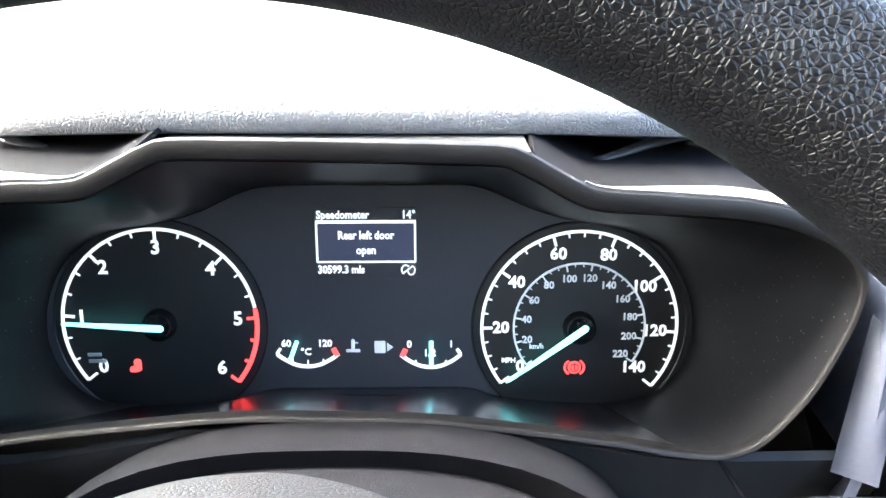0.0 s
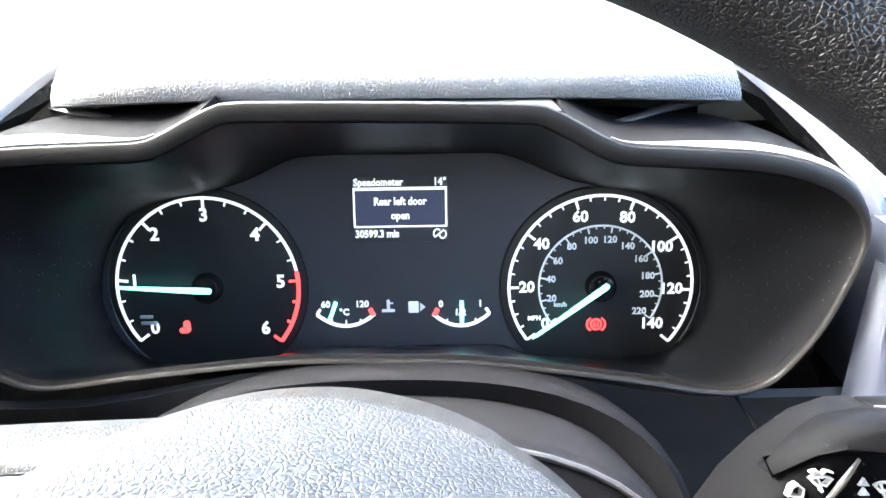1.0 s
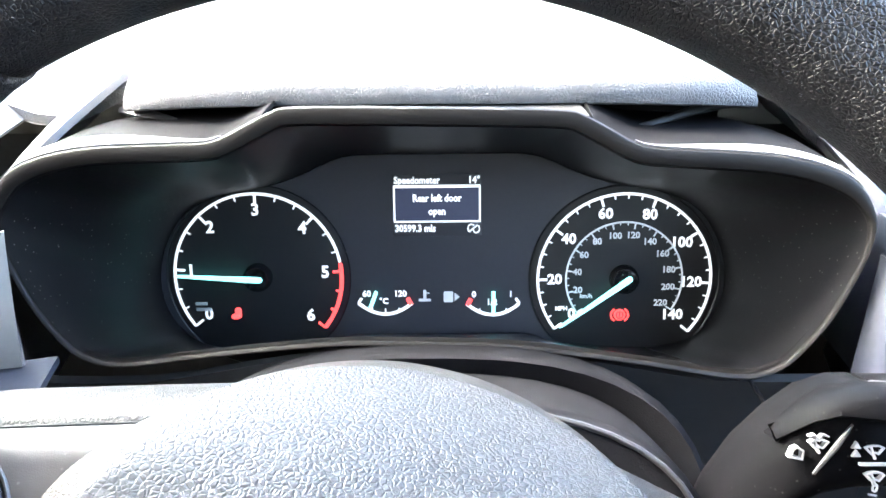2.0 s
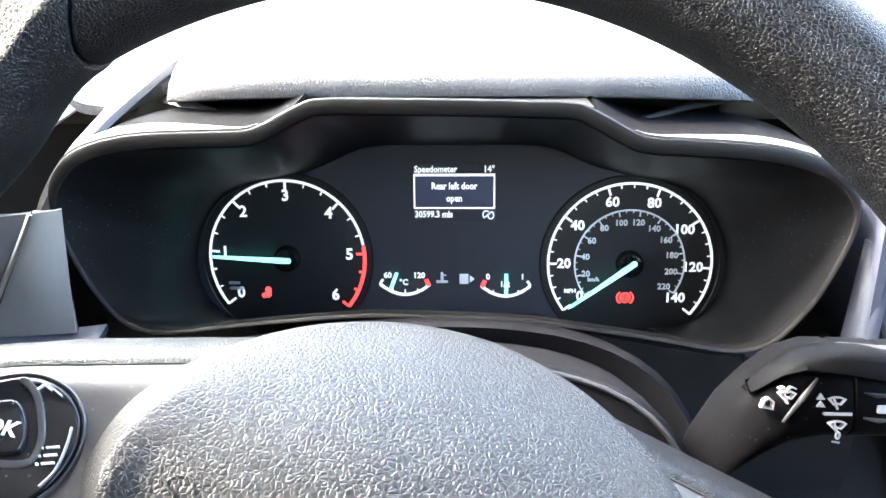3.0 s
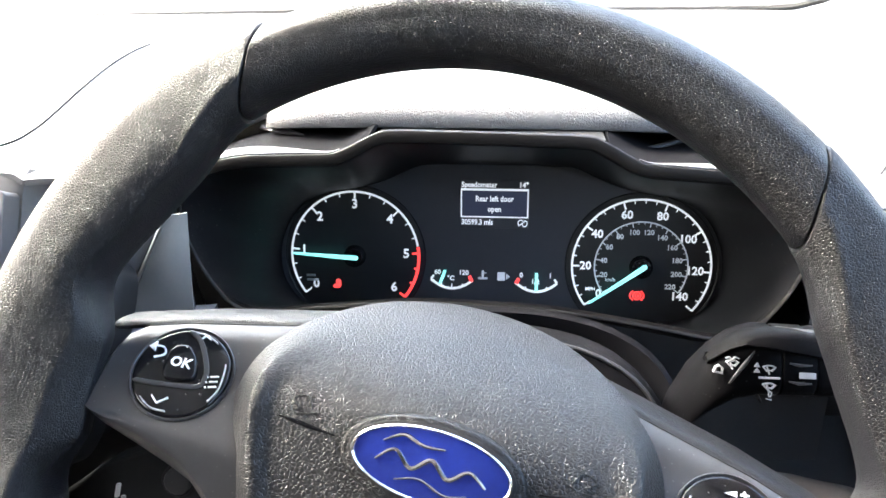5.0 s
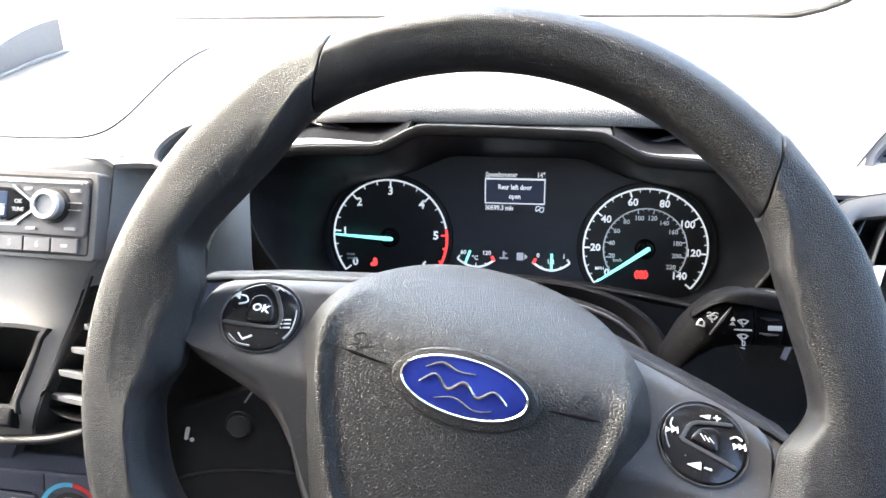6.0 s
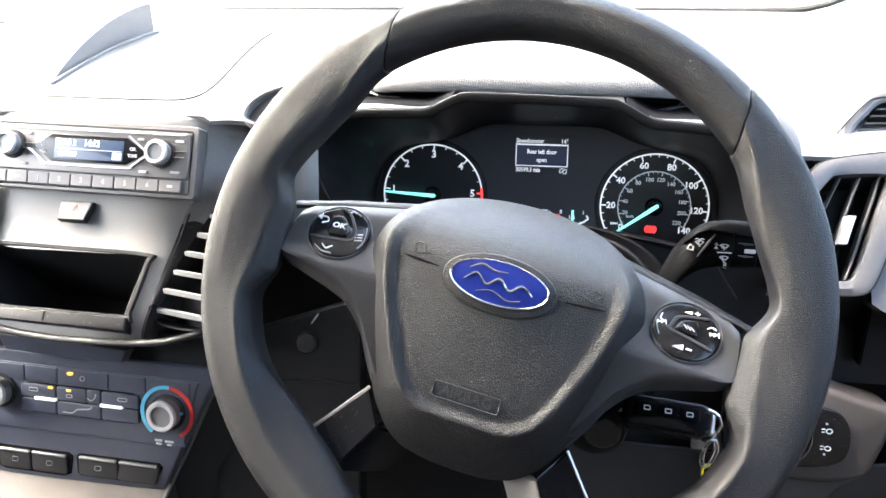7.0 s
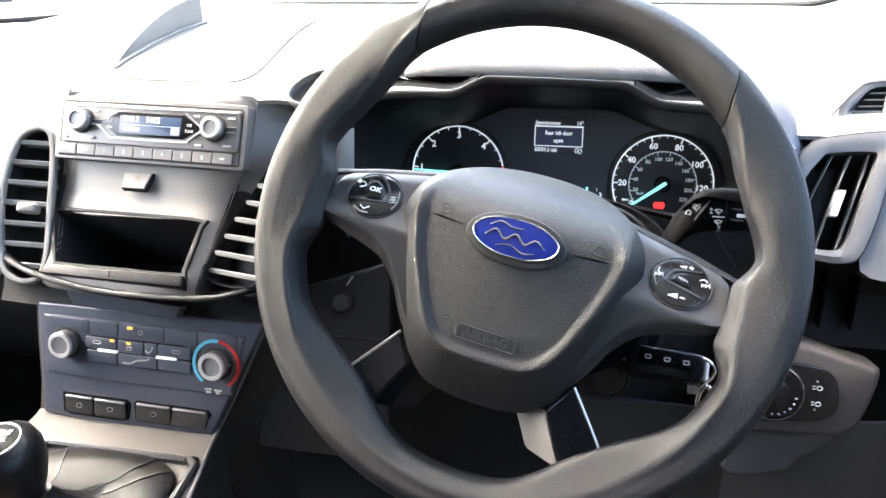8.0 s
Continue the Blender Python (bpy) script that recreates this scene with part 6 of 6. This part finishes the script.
part("vent_box", loft([[(x, y, -0.006) for x, y in OPEN], [(x, y, -0.05) for x, y in inset(OPEN, 0.004)]], cap_end=True), WELL, vent_r)
for pts in (((-0.0160, 0.0420), (-0.0235, 0.0240), (-0.0335, 0.0000), (-0.0390, -0.0200)), ((-0.0010, 0.0425), (-0.0085, 0.0200), (-0.0220, -0.0230), (-0.0270, -0.0400)), ((0.0140, 0.0440), (0.0070, 0.0180), (-0.0040, -0.0200), (-0.0100, -0.0400))):
    run = smooth_line([(x, y, -0.005) for x, y in pts], 18)
    part("slat", loft([[(a - 0.0012, b, c - 0.001), (a, b, c + 0.0006), (a + 0.0012, b, c - 0.001), (a + 0.0030, b, c - 0.020), (a + 0.0014, b, c - 0.020)] for a, b, c in run], cap_start=True, cap_end=True), DARKSILVER, vent_r)
part("slider", loft([[(x - 0.0040, y, -0.006), (x - 0.0032, y, 0.0028), (x + 0.0032, y, 0.0028), (x + 0.0040, y, -0.006)] for x, y in ((-0.0150, -0.0122), (-0.0148, -0.0108), (-0.0092, 0.0090), (-0.0088, 0.0104))], cap_start=True, cap_end=True), KNOBRING, vent_r, "bright slider tab")
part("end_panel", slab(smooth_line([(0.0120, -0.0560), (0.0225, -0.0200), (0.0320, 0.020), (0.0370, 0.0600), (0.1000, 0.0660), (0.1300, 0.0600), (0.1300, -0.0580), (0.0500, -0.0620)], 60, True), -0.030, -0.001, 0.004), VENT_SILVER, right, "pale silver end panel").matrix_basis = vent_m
part("end_seam", tube([(x, y, 0.0012) for x, y in inset(OUTER, -0.0006)], 0.0007, 6, True), BLACK, right).matrix_basis = vent_m

um = pose(0.272, 0.350, 0.929, 90 - 35, 0, 8)
UV = smooth_line([(-0.024, -0.014), (0.040, -0.014), (0.046, 0.010), (0.030, 0.017), (0.002, 0.016), (-0.012, 0.006)], 50, True)
uv = empty("demister_vent", um, "small grey side window demister vent with thin slats", "air vent")
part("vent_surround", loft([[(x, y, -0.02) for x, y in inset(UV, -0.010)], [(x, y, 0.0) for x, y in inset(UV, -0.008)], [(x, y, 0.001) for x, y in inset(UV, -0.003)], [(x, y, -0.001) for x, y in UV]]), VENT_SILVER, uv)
part("panel_seam", tube(smooth_line([(-0.058, -0.033, -0.004), (-0.037, -0.0085, 0.0005), (-0.016, 0.0130, 0.0012), (-0.002, 0.0200, 0.0010), (0.045, 0.0225, 0.0)], 30), 0.0007, 6), BLACK, uv)
part("vent_box", loft([[(x, y, -0.001) for x, y in UV], [(x, y, -0.03) for x, y in UV]], cap_end=True), WELL, uv)
for q in range(4):
    y = -0.0095 + 0.0065 * q
    x0 = -0.022 + 0.0045 * q * 1.3
    part("slat", loft([[(x, y - 0.0008, -0.012), (x, y + 0.0008, -0.012), (x, y + 0.0012, -0.001), (x, y - 0.0006, -0.001)] for x in (x0, 0.042)], cap_start=True, cap_end=True), BLACK, uv)
part("divider", loft([[(0.008 + 0.3 * y, y, -0.004), (0.008 + 0.3 * y, y, 0.001), (0.013 + 0.3 * y, y, 0.001), (0.013 + 0.3 * y, y, -0.004)] for y in (-0.014, 0.015)], cap_start=True, cap_end=True), DASH_SMOOTH, uv)

# shoulder between the vents and the dash top
grid = []
for k in range(9):
    g = k / 8
    grid.append([(x, 0.300 + 0.14 * g + 0.012 * math.sin(math.pi * g), 0.908 + 0.021 * g + 0.010 * math.sin(math.pi * g) - 0.03 * ease(0.28, 0.42, x)) for x in [0.185 + 0.235 * i / 12 for i in range(13)]])
part("shoulder", sheet(grid, 0.004), DASH, right, "smooth grey dash shoulder")
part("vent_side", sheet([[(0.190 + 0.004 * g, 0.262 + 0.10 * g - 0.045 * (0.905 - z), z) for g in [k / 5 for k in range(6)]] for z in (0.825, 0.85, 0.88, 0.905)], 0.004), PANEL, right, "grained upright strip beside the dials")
part("dark_recess", sheet([[(x, 0.30 - 0.5 * abs(z - 0.76), z) for x in [0.15 + 0.27 * i / 10 for i in range(11)]] for z in (0.715, 0.735, 0.76, 0.78, 0.80)], 0.004), KNEE, right, "black recess under the vent")
for x in (0.235, 0.262):
    part("recess_fin", box(x, x + 0.002, 0.272, 0.300, 0.735, 0.790), STALK, right)

panel_poly = smooth_line([(-0.056, -0.0410), (-0.024, -0.0412), (0.0234, -0.0398), (0.0410, -0.0350), (0.0500, -0.0276), (0.0596, -0.0023), (0.0640, 0.0210), (0.0605, 0.0275), (0.0346, 0.0340), (-0.007, 0.0440), (-0.056, 0.0420)], 80, True)
lm = pose(0.215, 0.218, 0.697, 90 - 14)
part("switch_housing", slab(panel_poly, -0.04, 0.0, 0.006), TAUPE, right, "taupe plastic housing").matrix_basis = lm
lights = empty("light_switch", lm, "black headlight switch panel with a round dial", "light switch")
lp = part("panel", slab(smooth_line([(-0.060, -0.0270), (-0.005, -0.0268), (0.0190, -0.0230), (0.0300, -0.0140), (0.0310, 0.0060), (0.0205, 0.0215), (-0.010, 0.0262), (-0.060, 0.0275)], 60, True), -0.006, 0.0030, 0.0012), GLOSS, lights, "glossy black panel")
part("dial_ring", frame_ring(ellipse(-0.0222, -0.0022, 0.0254, n=56), 0.0017, 0.001, 0.0048, 0.0006), CHROME, lights, "chrome ring")
ld = part("dial", loft([[(x, y, z) for x, y in ellipse(-0.0222, -0.0022, r, n=44)] for z, r in ((0.002, 0.0228), (0.0060, 0.0224), (0.0080, 0.0212), (0.0080, 0.0145), (0.0120, 0.0136), (0.0130, 0.0122))], cap_end=True), GLOSS, lights, "round black dial")
for q in range(6):
    g = radians(-92 + 17 * q)
    part("dial_mark", slab(rrect(-0.0222 + 0.0180 * math.cos(g), -0.0022 + 0.0180 * math.sin(g), 0.0026 if q % 2 else 0.0016, 0.0016, 0.0005), 0.007, 0.0085, 0.0001), PRINT, ld)
for y in (0.0055, -0.0090):
    part("lamp_symbol", frame_ring(ellipse(0.0150, y, 0.0026, 0.0022, 16), 0.0007, 0.002, 0.0035, 0.0001), PRINT, lp)
    for q in range(2):
        part("lamp_symbol", strip([(0.0092, y + 0.0014 - 0.0024 * q), (0.0118, y + 0.0016 - 0.0024 * q)], 0.0007, 0.002, 0.0035), PRINT, lp)
    part("lamp_symbol", slab(ellipse(0.0128, y + (0.0060 if y > 0 else -0.0052), 0.0010, n=10), 0.002, 0.0035, 0.0001), PRINT_GREY, lp)
part("switch_underside", slab(smooth_line([(-0.056, -0.088), (-0.004, -0.082), (0.007, -0.069), (0.025, -0.058), (0.048, -0.030), (0.020, -0.020), (-0.056, -0.020)], 60, True), -0.10, -0.012, 0.006), CLOTH, right, "dark lower housing").matrix_basis = lm
for x0, x1, mat in ((0.02, 0.165, BLACK), (0.165, 0.42, CLOTH)):
    part("lower_end", sheet([[(x, 0.235 + 0.25 * (0.64 - z) * 0.3 + 0.2 * max(0, x - 0.27), z) for x in [x0 + (x1 - x0) * i / 10 for i in range(11)]] for z in (0.34, 0.42, 0.50, 0.58, 0.64, 0.66)], 0.004), mat, right, "dark lower dash end")

# knee panel to the passenger side of the column, with its round button
knee = empty("knee_panel", pose(-0.200, 0.196, 0.755, 90 - 14), "black knee panel with a small round button", "dash panel")
part("panel", slab([(-0.085, -0.150), (0.050, -0.150), (0.046, 0.044), (-0.045, 0.012), (-0.085, -0.016)], -0.02, 0.0, 0.003), KNEE, knee)
part("round_button", slab(ellipse(0.0, 0.003, 0.0085, n=28), -0.002, 0.004, 0.0014, 0.001), SATIN, knee, "small round black button")
part("button_collar", frame_ring(ellipse(0.0, 0.003, 0.0105, n=28), 0.0018, -0.002, 0.0022, 0.0006), BLACK, knee)
part("panel_mark", slab(rrect(-0.040, -0.006, 0.0030, 0.0095, 0.001, 3, 0.2), -0.002, 0.0012, 0.0002), PRINT, knee)
part("panel_mark", slab(rrect(-0.0365, -0.0105, 0.0030, 0.0030, 0.001), -0.002, 0.0012, 0.0002), PRINT, knee)
part("panel_nick", tube([(0.004, 0.0200, 0.0004), (0.010, 0.0285, 0.0004)], 0.0007, 6), PRINT_GREY, knee)
part("panel_arc", tube(smooth_line([(-0.080, -0.070, 0.001), (-0.045, -0.040, 0.002), (0.0, -0.030, 0.002), (0.046, -0.030, 0.001)], 24), 0.0015, 8), KNEE, knee)

pedals = empty("pedals", pose(-0.06, 0.50, 0.36), "dark foot pedals in the footwell", "pedal")
for x in (-0.10, 0.03, 0.14):
    p = part("pedal_pad", slab(rrect(x, 0, 0.055, 0.07, 0.01), -0.01, 0.004, 0.003), BLACK, pedals)
    p.matrix_basis = pose(0, 0, 0, 55)
    part("pedal_arm", box(x - 0.006, x + 0.006, 0.03, 0.045, 0.03, 0.24), SATIN, pedals)

set_words()
